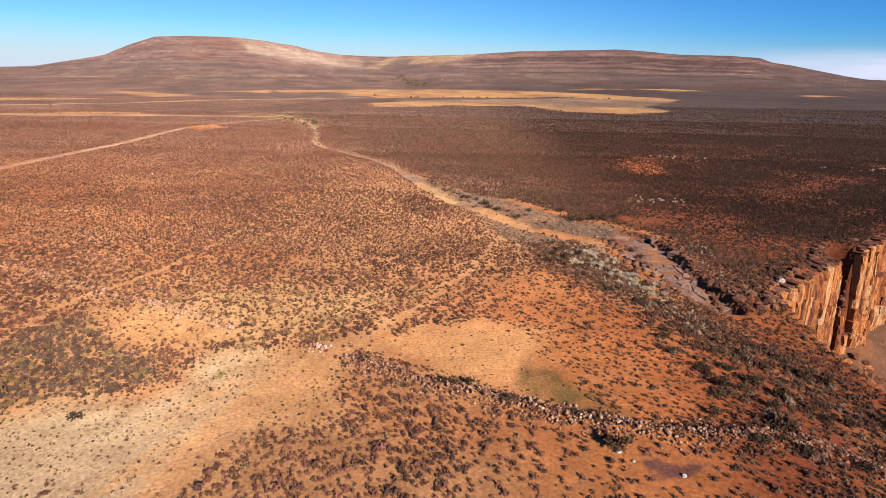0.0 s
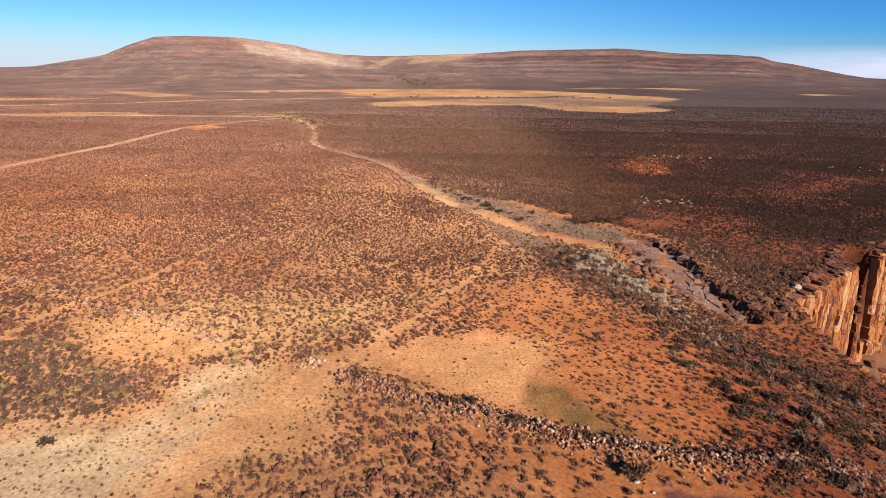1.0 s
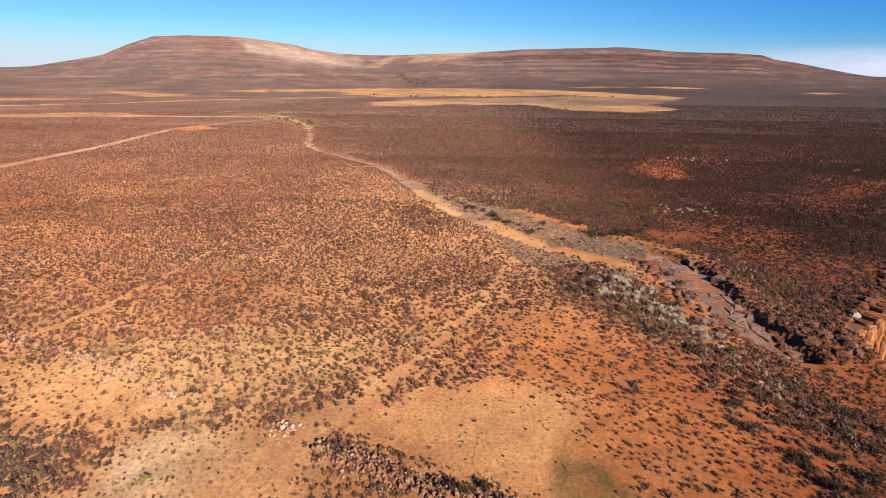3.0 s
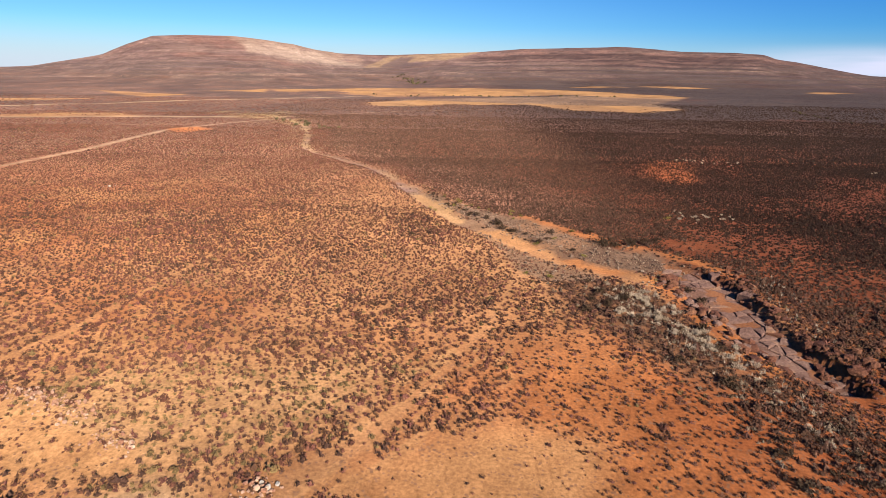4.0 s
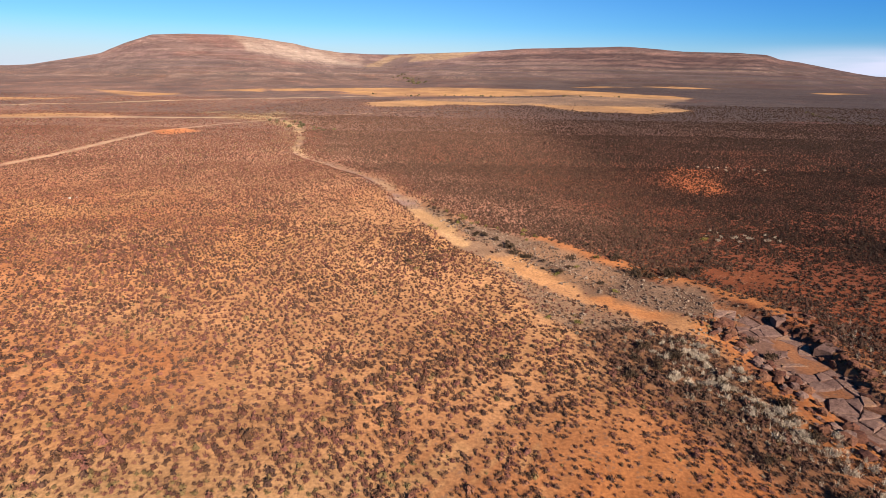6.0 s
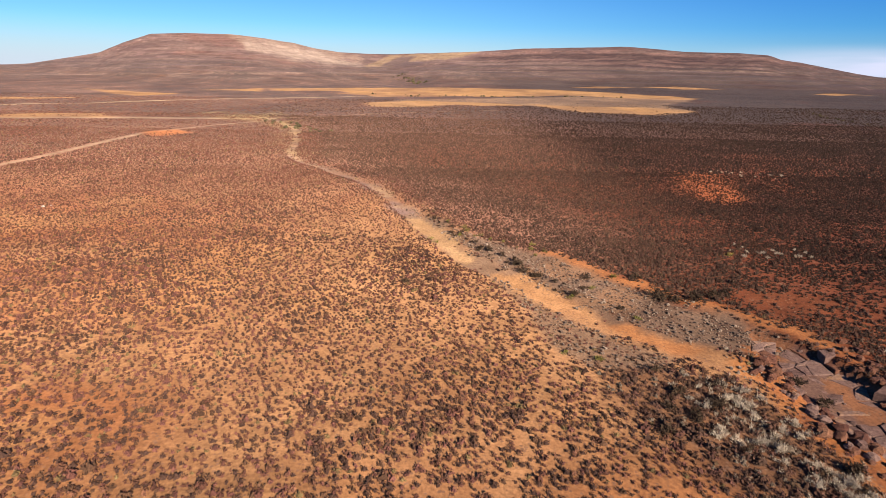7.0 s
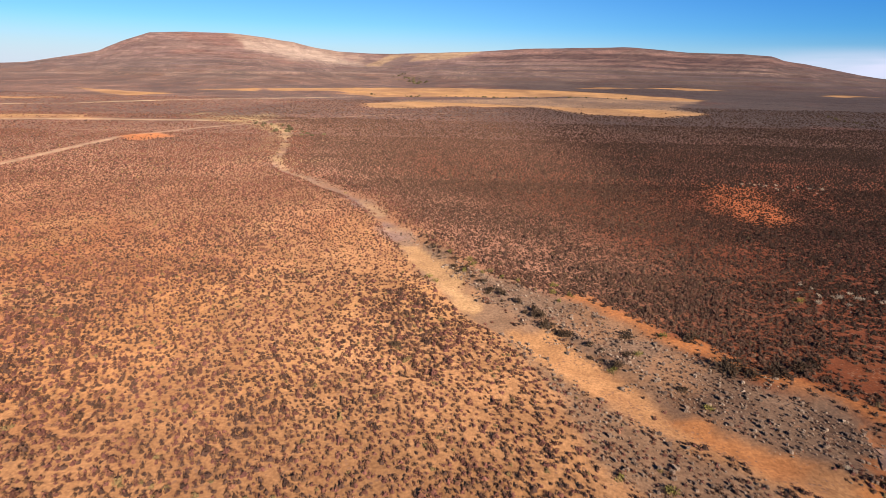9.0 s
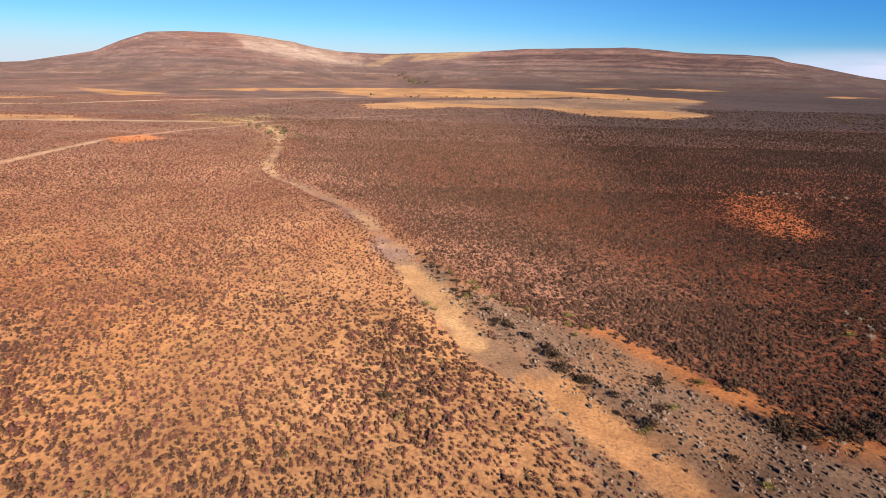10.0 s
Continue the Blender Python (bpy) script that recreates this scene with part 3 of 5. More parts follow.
    lay(slope(FLANK, 3.0, 2.4) * 0.8 * (0.7 + 0.3 * sm(0.35, 0.6, fbm(x, y, 60, 90, 4))), (0.52, 0.395, 0.305))
    lay(slope(GOLD, 1.0, 1.6) * 0.8, (0.42, 0.285, 0.165))
    lay(slope(CLEFT_SHADE, 0.8, 1.2) * 0.8, (0.16, 0.105, 0.105))
    # more of the eastern shade, painted over the far plain
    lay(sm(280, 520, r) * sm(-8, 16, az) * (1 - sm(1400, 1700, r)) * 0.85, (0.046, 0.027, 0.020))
    lay(sm(280, 520, r) * sm(8, 22, az) * (1 - sm(1000, 1300, r)) * 0.5 * sm(0.56, 0.68, fbm(x, y * 0.4, 40, 129, 4)), (0.17, 0.062, 0.032))
    # mown and fallow fields
    lay(patch(x, y, FIELD_TAN, 5, 14) * (0.7 + 0.3 * sm(0.35, 0.6, fbm(x, y * 0.4, 40, 109, 3))), (0.31, 0.195, 0.115))
    for field in FIELDS:
        lay(patch(x, y, field, 5, 9) * (0.65 + 0.35 * sm(0.35, 0.6, fbm(x, y * 0.4, 40, 99, 3))), (0.44, 0.245, 0.102))
    return np.clip(col * 0.61 * (0.86 + 0.28 * n_small)[..., None], 0, 1)


def az_of(x, y):
    return np.degrees(np.arctan2(x, y))


# ---- materials ----
def node_material(name, rough=0.9):
    m = bpy.data.materials.new(name)
    m.use_nodes = True
    nt = m.node_tree
    b = nt.nodes["Principled BSDF"]
    b.inputs["Roughness"].default_value = rough
    b.inputs["Specular IOR Level"].default_value = 0.15
    b.inputs["Diffuse Roughness"].default_value = 1.0
    return m, nt, b


def add(nt, kind, **values):
    n = nt.nodes.new(kind)
    for key, value in values.items():
        n.inputs[key].default_value = value
    return n


def ramp(nt, fac, stops):
    n = nt.nodes.new("ShaderNodeValToRGB")
    e = n.color_ramp.elements
    while len(e) < len(stops):
        e.new(0.5)
    for el, (p, c) in zip(e, stops):
        el.position, el.color = p, (*c, 1)
    nt.links.new(fac, n.inputs["Fac"])
    return n.outputs["Color"]


def mixcol(nt, kind, fac, a, b):
    n = nt.nodes.new("ShaderNodeMix")
    n.data_type, n.blend_type = "RGBA", kind
    for sock, v in ((n.inputs[0], fac), (n.inputs[6], a), (n.inputs[7], b)):
        if isinstance(v, bpy.types.NodeSocket):
            nt.links.new(v, sock)
        else:
            sock.default_value = v if isinstance(v, float) else (*v, 1)
    return n.outputs[2]


def math_node(nt, op, a, b=0.0):
    n = nt.nodes.new("ShaderNodeMath")
    n.operation = op
    for sock, v in zip(n.inputs, (a, b)):
        if isinstance(v, bpy.types.NodeSocket):
            nt.links.new(v, sock)
        else:
            sock.default_value = v
    return n.outputs[0]


def bump(nt, b, height, strength, distance):
    n = add(nt, "ShaderNodeBump", Strength=strength, Distance=distance)
    nt.links.new(height, n.inputs["Height"])
    nt.links.new(n.outputs["Normal"], b.inputs["Normal"])


def soil_material():
    m, nt, b = node_material("soil", 0.95)
    geo = nt.nodes.new("ShaderNodeNewGeometry")
    soil = nt.nodes.new("ShaderNodeAttribute")
    soil.attribute_name = "soil"
    cover = nt.nodes.new("ShaderNodeAttribute")
    cover.attribute_name = "cover"

    def tex(kind, **v):
        n = add(nt, kind, **v)
        nt.links.new(geo.outputs["Position"], n.inputs["Vector"])
        return n

    fine = tex("ShaderNodeTexNoise", Scale=3.2, Detail=6.0, Roughness=0.65)
    grit = tex("ShaderNodeTexNoise", Scale=14.0, Detail=3.0, Roughness=0.6)
    blotch = tex("ShaderNodeTexNoise", Scale=0.35, Detail=5.0, Roughness=0.6)
    c = mixcol(nt, "MULTIPLY", 1.0, soil.outputs["Color"], ramp(nt, fine.outputs["Fac"], [(0.32, (0.62, 0.58, 0.56)), (0.66, (1.25, 1.23, 1.2))]))
    c = mixcol(nt, "MULTIPLY", 1.0, c, ramp(nt, grit.outputs["Fac"], [(0.3, (0.82, 0.8, 0.8)), (0.7, (1.14, 1.14, 1.14))]))
    c = mixcol(nt, "MULTIPLY", 1.0, c, ramp(nt, blotch.outputs["Fac"], [(0.3, (0.86, 0.82, 0.8)), (0.7, (1.1, 1.1, 1.1))]))
    mottle = tex("ShaderNodeTexNoise", Scale=0.055, Detail=8.0, Roughness=0.72)
    c = mixcol(nt, "MULTIPLY", 1.0, c, ramp(nt, mottle.outputs["Fac"], [(0.36, (0.80, 0.77, 0.75)), (0.64, (1.18, 1.17, 1.16))]))
    # beds of rock cropping out along the hills
    mp = nt.nodes.new("ShaderNodeMapping")
    mp.inputs["Scale"].default_value = (0.011, 0.011, 0.20)
    nt.links.new(geo.outputs["Position"], mp.inputs["Vector"])
    beds = add(nt, "ShaderNodeTexNoise", Scale=1.0, Detail=5.0, Roughness=0.65)
    nt.links.new(mp.outputs["Vector"], beds.inputs["Vector"])
    c = mixcol(nt, "MULTIPLY", 1.0, c, ramp(nt, beds.outputs["Fac"], [(0.38, (0.84, 0.81, 0.81)), (0.52, (1.0, 1.0, 1.0)), (0.64, (1.2, 1.18, 1.17))]))
    # seedlings and small stones
    dots = tex("ShaderNodeTexVoronoi", Scale=2.4)
    few = tex("ShaderNodeTexNoise", Scale=0.5, Detail=3.0)
    small = math_node(nt, "LESS_THAN", dots.outputs["Distance"], math_node(nt, "MULTIPLY", math_node(nt, "SUBTRACT", few.outputs["Fac"], 0.25), 0.9))
    axis = nt.nodes.new("ShaderNodeSeparateXYZ")
    nt.links.new(geo.outputs["Position"], axis.inputs[0])
    small = math_node(nt, "MULTIPLY", small, math_node(nt, "LESS_THAN", axis.outputs["Y"], 400.0))
    c = mixcol(nt, "MIX", math_node(nt, "MULTIPLY", small, 0.75), c, mixcol(nt, "MIX", dots.outputs["Color"], (0.09, 0.045, 0.03), (0.22, 0.11, 0.06)))
    # low scrub, too far off to be told apart
    cell = tex("ShaderNodeTexVoronoi", Scale=0.62)
    clump = tex("ShaderNodeTexNoise", Scale=0.09, Detail=4.0)
    spread = math_node(nt, "MULTIPLY", cover.outputs["Fac"], math_node(nt, "ADD", clump.outputs["Fac"], 0.5))
    near = math_node(nt, "LESS_THAN", cell.outputs["Distance"], math_node(nt, "MULTIPLY", spread, 0.62))
    scrub = mixcol(nt, "MIX", cell.outputs["Color"], (0.034, 0.025, 0.021), (0.082, 0.054, 0.043))
    c = mixcol(nt, "MIX", near, c, scrub)
    nt.links.new(c, b.inputs["Base Color"])
    bump(nt, b, math_node(nt, "ADD", fine.outputs["Fac"], math_node(nt, "MULTIPLY", grit.outputs["Fac"], 0.4)), 0.5, 0.10)
    return m


def scrub_material():
    m, nt, b = node_material("scrub", 0.9)
    b.inputs["Diffuse Roughness"].default_value = 1.0
    geo = nt.nodes.new("ShaderNodeNewGeometry")
    tint = nt.nodes.new("ShaderNodeAttribute")
    tint.attribute_name = "tint"
    n = add(nt, "ShaderNodeTexNoise", Scale=8.0, Detail=6.0, Roughness=0.8)
    nt.links.new(geo.outputs["Position"], n.inputs["Vector"])
    c = mixcol(nt, "MULTIPLY", 1.0, tint.outputs["Color"], ramp(nt, n.outputs["Fac"], [(0.34, (0.38, 0.36, 0.34)), (0.64, (1.7, 1.6, 1.5))]))
    c = mixcol(nt, "MULTIPLY", 1.0, c, ramp(nt, geo.outputs["Random Per Island"], [(0.0, (0.72, 0.7, 0.7)), (1.0, (1.3, 1.28, 1.25))]))
    nt.links.new(c, b.inputs["Base Color"])
    return m


def foliage_material(name, dark, light):
    m, nt, b = node_material(name, 0.85)
    geo = nt.nodes.new("ShaderNodeNewGeometry")
    info = nt.nodes.new("ShaderNodeObjectInfo")
    n = add(nt, "ShaderNodeTexNoise", Scale=7.0, Detail=4.0)
    nt.links.new(geo.outputs["Position"], n.inputs["Vector"])
    f = math_node(nt, "ADD", math_node(nt, "MULTIPLY", geo.outputs["Random Per Island"], 0.6), math_node(nt, "MULTIPLY", n.outputs["Fac"], 0.4))
    c = ramp(nt, f, [(0.1, dark), (0.9, light)])
    c = mixcol(nt, "MULTIPLY", 1.0, c, ramp(nt, info.outputs["Random"], [(0.0, (0.56, 0.54, 0.53)), (1.0, (0.94, 0.92, 0.87))]))
    nt.links.new(c, b.inputs["Base Color"])
    return m


def rock_material(name, stops, scale=0.8, streak=1.0, own=0.19):
    m, nt, b = node_material(name, 0.88)
    geo = nt.nodes.new("ShaderNodeNewGeometry")
    info = nt.nodes.new("ShaderNodeObjectInfo")
    mp = nt.nodes.new("ShaderNodeMapping")
    mp.inputs["Scale"].default_value = (1, 1, streak)
    nt.links.new(geo.outputs["Position"], mp.inputs["Vector"])
    big = add(nt, "ShaderNodeTexNoise", Scale=scale, Detail=6.0, Roughness=0.7)
    fine = add(nt, "ShaderNodeTexNoise", Scale=scale * 6, Detail=7.0, Roughness=0.75)
    nt.links.new(mp.outputs["Vector"], big.inputs["Vector"])
    nt.links.new(geo.outputs["Position"], fine.inputs["Vector"])
    f = math_node(nt, "ADD", math_node(nt, "MULTIPLY", big.outputs["Fac"], 1 - 2 * own), math_node(nt, "MULTIPLY", math_node(nt, "ADD", info.outputs["Random"], geo.outputs["Random Per Island"]), own))
    c = ramp(nt, f, stops)
    c = mixcol(nt, "MULTIPLY", 1.0, c, ramp(nt, fine.outputs["Fac"], [(0.34, (0.55, 0.52, 0.50)), (0.66, (1.28, 1.26, 1.22))]))
    c = mixcol(nt, "MULTIPLY", 1.0, c, (0.76, 0.76, 0.76))
    if streak < 1:
        lines = add(nt, "ShaderNodeTexNoise", Scale=scale * 4, Detail=8.0, Roughness=0.8)
        nt.links.new(mp.outputs["Vector"], lines.inputs["Vector"])
        c = mixcol(nt, "MULTIPLY", 1.0, c, ramp(nt, lines.outputs["Fac"], [(0.36, (0.74, 0.70, 0.68)), (0.58, (1.12, 1.11, 1.10))]))
    nt.links.new(c, b.inputs["Base Color"])
    bump(nt, b, fine.outputs["Fac"], 0.9, 0.2)
    return m


SOIL = soil_material()
SCRUB = scrub_material()
SHRUB = foliage_material("dark_foliage", (0.040, 0.024, 0.014), (0.112, 0.068, 0.038))
BLEACHED = foliage_material("bleached_foliage", (0.34, 0.26, 0.18), (0.74, 0.59, 0.44))
YELLOW = foliage_material("yellow_foliage", (0.10, 0.085, 0.02), (0.30, 0.24, 0.06))
TWIG, _nt, _b = node_material("twig", 0.9)
_b.inputs["Base Color"].default_value = (0.11, 0.075, 0.05, 1)
CLIFF = rock_material("cliff_rock", [(0.31, (0.115, 0.046, 0.034)), (0.41, (0.32, 0.100, 0.042)), (0.51, (0.52, 0.195, 0.060)), (0.66, (0.56, 0.35, 0.19))], 1.1, 0.28, 0.18)
BEDSTONE = rock_material("bed_rock", [(0.3, (0.115, 0.058, 0.045)), (0.47, (0.215, 0.120, 0.092)), (0.60, (0.28, 0.165, 0.125)), (0.70, (0.40, 0.20, 0.095))], 0.5)
REDSTONE = rock_material("red_rock", [(0.3, (0.075, 0.035, 0.030)), (0.5, (0.18, 0.070, 0.042)), (0.75, (0.32, 0.15, 0.08))], 0.9)
WALLSTONE = rock_material("wall_stone", [(0.28, (0.16, 0.070, 0.048)), (0.44, (0.40, 0.190, 0.115)), (0.66, (0.66, 0.46, 0.33))], 1.1)
GRAVELSTONE = rock_material("gravel_stone", [(0.3, (0.12, 0.072, 0.052)), (0.48, (0.29, 0.190, 0.130)), (0.68, (0.62, 0.46, 0.33))], 0.9)
WHITESTONE = rock_material("white_rock", [(0.3, (0.40, 0.34, 0.28)), (0.7, (0.62, 0.56, 0.50))], 1.0)


# ---- mesh helpers ----
def mesh_of(name, verts, faces, mats, colours=None):
    """A mesh from arrays of corners and of triangles or quads."""
    verts, faces = np.asarray(verts, np.float32), np.asarray(faces, np.int32)
    k = faces.shape[1]
    me = bpy.data.meshes.new(name)
    me.vertices.add(len(verts))
    me.vertices.foreach_set("co", verts.ravel())
    me.loops.add(faces.size)
    me.loops.foreach_set("vertex_index", faces.ravel())
    me.polygons.add(len(faces))
    me.polygons.foreach_set("loop_start", np.arange(0, faces.size, k, dtype=np.int32))
    me.update(calc_edges=True)
    me.polygons.foreach_set("use_smooth", np.zeros(len(faces), bool))
    for key, values in (colours or {}).items():
        values = np.asarray(values, np.float32)
        if values.ndim == 1:
            me.attributes.new(key, "FLOAT", "POINT").data.foreach_set("value", values)
        else:
            rgba = np.concatenate([values, np.ones((len(values), 1), np.float32)], 1)
            me.attributes.new(key, "FLOAT_COLOR", "POINT").data.foreach_set("color", rgba.ravel())
    me.materials.append(mats)
    return me


def part(name, me, parent, label="", matrix=None, kind=""):
    ob = new(name, me)
    ob.parent = parent
    if matrix is not None:
        ob.matrix_basis = matrix
    return tagged(ob, label=label, kind=kind)


# ---- ground: one sheet out to the horizon ----
def build_ground():
    w = np.linspace(-1, 1, 401)
    u = 0.80 * w + 2.6 * w**7
    ys = [-32.0]
    while ys[-1] < 4700:
        ys.append(ys[-1] + (1.0 if ys[-1] < 26 else max(0.40, 0.0068 * (ys[-1] + 22))))
    ys = np.array(ys)
    y = np.repeat(ys[:, None], len(u), 1)
    x = u[None, :] * (y + 42)
    keep = np.hypot(x, y)
    z = land(x, y)
    col = soil_and_shade(x, y, z)
    dens = np.full(x.shape, 0.0)
    band = (keep > 200)
    dens[band] = np.clip(0.85 + 0.6 * (fbm(x[band], y[band], 120, 97, 4) - 0.5), 0.1, 1)
    for f in FIELDS + [FIELD_TAN]:
        dens = dens * (1 - (0.22 if f is FIELD_TAN else 0.9) * patch(x, y, f, 6, 12))
    for road in (ROAD, ROAD_WEST, ROAD_NORTH, ROAD_EAST, ROAD_LINK):
        dens = dens * sm(1.5, 4, dline(x, y, road))
    cover = dens * sm(330, 480, y + 0 * x) * (1 - 0.5 * sm(30, 90, z))
    nr, nc = x.shape
    idx = np.arange(nr * nc).reshape(nr, nc)
    quads = np.stack([idx[:-1, :-1], idx[:-1, 1:], idx[1:, 1:], idx[1:, :-1]], -1).reshape(-1, 4)
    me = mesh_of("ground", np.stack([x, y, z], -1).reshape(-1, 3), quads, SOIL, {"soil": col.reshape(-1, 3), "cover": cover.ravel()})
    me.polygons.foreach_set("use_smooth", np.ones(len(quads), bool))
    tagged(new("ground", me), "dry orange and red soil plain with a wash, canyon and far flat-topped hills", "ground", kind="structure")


build_ground()


# ---- scrub that nobody could count ----
def bush_templates(count, tiers, leaves, seed, sides=5, core=0.88):
    """Small cushion bushes of radius 1: a ragged low dome, with sprays of twigs and leaves standing out of it."""
    rng = np.random.RandomState(seed)
    out = []
    for _ in range(count):
        v, f = [], []
        n = sides
        for k in range(tiers):
            a = np.arange(n) * 2 * np.pi / n + rng.uniform(0, 1)
            lift = k / tiers
            rad = np.sqrt(1 - lift * lift) * rng.uniform(0.6, 1.05, n) * core
            v += [(r * np.cos(t), r * np.sin(t), lift * 0.9 + rng.uniform(-0.1, 0.12) * (k > 0) - 0.12 * (k == 0)) for r, t in zip(rad, a)]
        v.append((rng.uniform(-0.2, 0.2), rng.uniform(-0.2, 0.2), rng.uniform(0.72, 0.95) * (core + 0.12)))
        top = len(v) - 1
        for k in range(tiers - 1):
            for i in range(n):
                a, b2, c, d = k * n + i, k * n + (i + 1) % n, (k + 1) * n + (i + 1) % n, (k + 1) * n + i
                f += [(a, b2, c), (a, c, d)]
        f += [((tiers - 1) * n + i, (tiers - 1) * n + (i + 1) % n, top) for i in range(n)]
        for _ in range(leaves):
            p = rng.normal(size=3)
            p[2] = abs(p[2]) * 0.9
            p /= np.linalg.norm(p)
            facing = p + rng.normal(size=3) * 0.55
            side = np.cross(facing, rng.normal(size=3))
            side /= np.linalg.norm(side)
            up = np.cross(facing, side)
            up /= np.linalg.norm(up)
            mid, big = p * rng.uniform(0.72, 0.98), rng.uniform(0.20, 0.36)
            k = len(v)
            for turn in (0, 2.1, 4.2):
                a = turn + rng.uniform(-0.35, 0.35)
                v.append(tuple(mid + big * (side * math.cos(a) + up * math.sin(a))))
            f.append((k, k + 1, k + 2))
        out.append((np.array(v), np.array(f)))
    return out


def scatter(rng, x0, x1, y0, y1, step, jitter=0.78):
    """Places spread evenly, none much nearer to its neighbours than step."""
    nx, ny = int((x1 - x0) / step), int((y1 - y0) / step)
    gx, gy = np.meshgrid(np.arange(nx), np.arange(ny))
    x = x0 + (gx.ravel() + 0.5 * (gy.ravel() % 2) + rng.uniform(-0.5, 0.5, nx * ny) * jitter) * step
    y = y0 + (gy.ravel() + rng.uniform(-0.5, 0.5, nx * ny) * jitter) * step
    return x, y


def bush_tints(rng, x, y):
    n = len(x)
    base = np.array([(0.118, 0.057, 0.043), (0.145, 0.068, 0.058), (0.105, 0.061, 0.040), (0.160, 0.083, 0.057), (0.076, 0.045, 0.036)])
    pick = rng.choice(5, n, p=[0.3, 0.24, 0.2, 0.12, 0.14])
    grove = vnoise(x, y, 7, 66) > 0.62
    pick = np.where(grove & (rng.uniform(size=n) < 0.35), 4, pick)
    c = np.array((1.02, 0.90, 0.78)) * base[pick] * rng.uniform(0.75, 1.3, n)[:, None]
    pale = patch(x, y, PALE, 2, 2) * 0.4 + patch(x, y, OPEN_WEST, 3, 2) * 0.30 + patch(x, y, DARK_WEST, 2, 2) * 0.12 + 0.03
    yel = rng.uniform(size=n) < pale
    c[yel] = np.array((0.17, 0.115, 0.050)) * rng.uniform(0.7, 1.2, yel.sum())[:, None]
    east = x - np.interp(y, [p[1] for p in CHANNEL[::-1]], [p[0] for p in CHANNEL[::-1]])
    far_side = np.maximum(sm(2, 16, east) * sm(72, 84, y), 0.8 * patch(x, y, DENSE, 1.5, 2)) * rng.uniform(0.5, 1, n)
    c = c * (1 - far_side[:, None]) + np.array((0.090, 0.051, 0.033)) * rng.uniform(0.6, 1.35, n)[:, None] * far_side[:, None]
    light = (far_side > 0.3) & (rng.uniform(size=n) < 0.02)
    c[light] = np.array((0.165, 0.100, 0.066)) * rng.uniform(0.7, 1.25, light.sum())[:, None]
    west = 0.75 * patch(x, y, DARK_WEST, 2, 2)[:, None]
    c = np.where(yel[:, None], c, c * (1 - west) + np.array((0.084, 0.057, 0.043)) * rng.uniform(0.6, 1.4, n)[:, None] * west)
    # eastern shade in the bush colour as well
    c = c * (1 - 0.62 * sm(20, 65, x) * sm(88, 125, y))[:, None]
    dense = patch(x, y, DENSE, 1.5, 2) > 0.5
    grey = dense & (rng.uniform(size=n) < 0.07)
    c[grey] = np.array((0.18, 0.135, 0.095)) * rng.uniform(0.7, 1.3, grey.sum())[:, None]
    return c * 0.76


def join(templates, rng, x, y, z, rad, squash):
    """Corners and faces of all bushes, and the bush that each corner is of."""
    which = rng.randint(0, len(templates), len(x))
    turn = rng.uniform(0, 2 * np.pi, len(x))
    verts, faces, owner, start = [], [], [], 0
    for k, (v, f) in enumerate(templates):
        i = np.flatnonzero(which == k)
        if not len(i):
            continue
        c, s = np.cos(turn[i])[:, None], np.sin(turn[i])[:, None]
        stretch = rng.uniform(0.8, 1.3, len(i))[:, None]
        px, py = v[None, :, 0] * stretch, v[None, :, 1] / stretch
        q = np.stack([(px * c - py * s) * rad[i, None] + x[i, None], (px * s + py * c) * rad[i, None] + y[i, None],
                      v[None, :, 2] * (rad * squash)[i, None] + z[i, None]], -1)
        verts.append(q.reshape(-1, 3))
        faces.append((f[None] + (start + np.arange(len(i)) * len(v))[:, None, None]).reshape(-1, 3))
        owner.append(np.repeat(i, len(v)))
        start += q.shape[0] * q.shape[1]
    return np.concatenate(verts), np.concatenate(faces), np.concatenate(owner)


def build_scrub(y0, y1, step, templates, seed, grow, label, jitter=0.78, spread=0.30, tall=0.95):
    rng = np.random.RandomState(seed)
    wide = 0.77 * max(y1, 45) + 12
    x, y = scatter(rng, -wide, wide, y0, y1, step, jitter)
    ok = np.abs(x) < 0.77 * np.maximum(y, 45) + 12 + 4 * (vnoise(x, y, 9, 68) - 0.5)
    x, y = x[ok], y[ok]
    dens, size = scrub_cover(x, y)
    ok = rng.uniform(size=len(x)) < dens * step * step
    x, y, size = x[ok], y[ok], size[ok]
    rad = size * np.clip(rng.lognormal(-0.06, spread, len(x)), 0.35, 2.3) * grow
    v, f, owner = join(templates, rng, x, y, land(x, y), rad, tall * rng.uniform(0.8, 1.2, len(x)))
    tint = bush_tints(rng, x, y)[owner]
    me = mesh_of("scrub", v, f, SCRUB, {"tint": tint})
    tagged(new("scrub", me), label, "scrub", kind="stuff")
    return len(x), len(f)


build_scrub(-24, 26, 0.66, bush_templates(8, 1, 0, 7), 10, 1.0, "low brown cushion bushes below the flight's start")
build_scrub(26, 95, 0.50, bush_templates(18, 1, 17, 3, 5, 0.84), 11, 0.95, "low brown and grey cushion bushes scattered over orange soil", 0.8, 0.30)
build_scrub(95, 150, 0.50, bush_templates(14, 1, 12, 8, 5, 0.86), 15, 0.92, "evenly spread brown cushion bushes on sandy ground", 0.66, 0.25)
build_scrub(150, 225, 0.52, bush_templates(10, 1, 4, 4, 4, 0.82), 12, 1.04, "dense low brown scrub on red soil beyond the wash", 0.9, 0.30, 0.8)
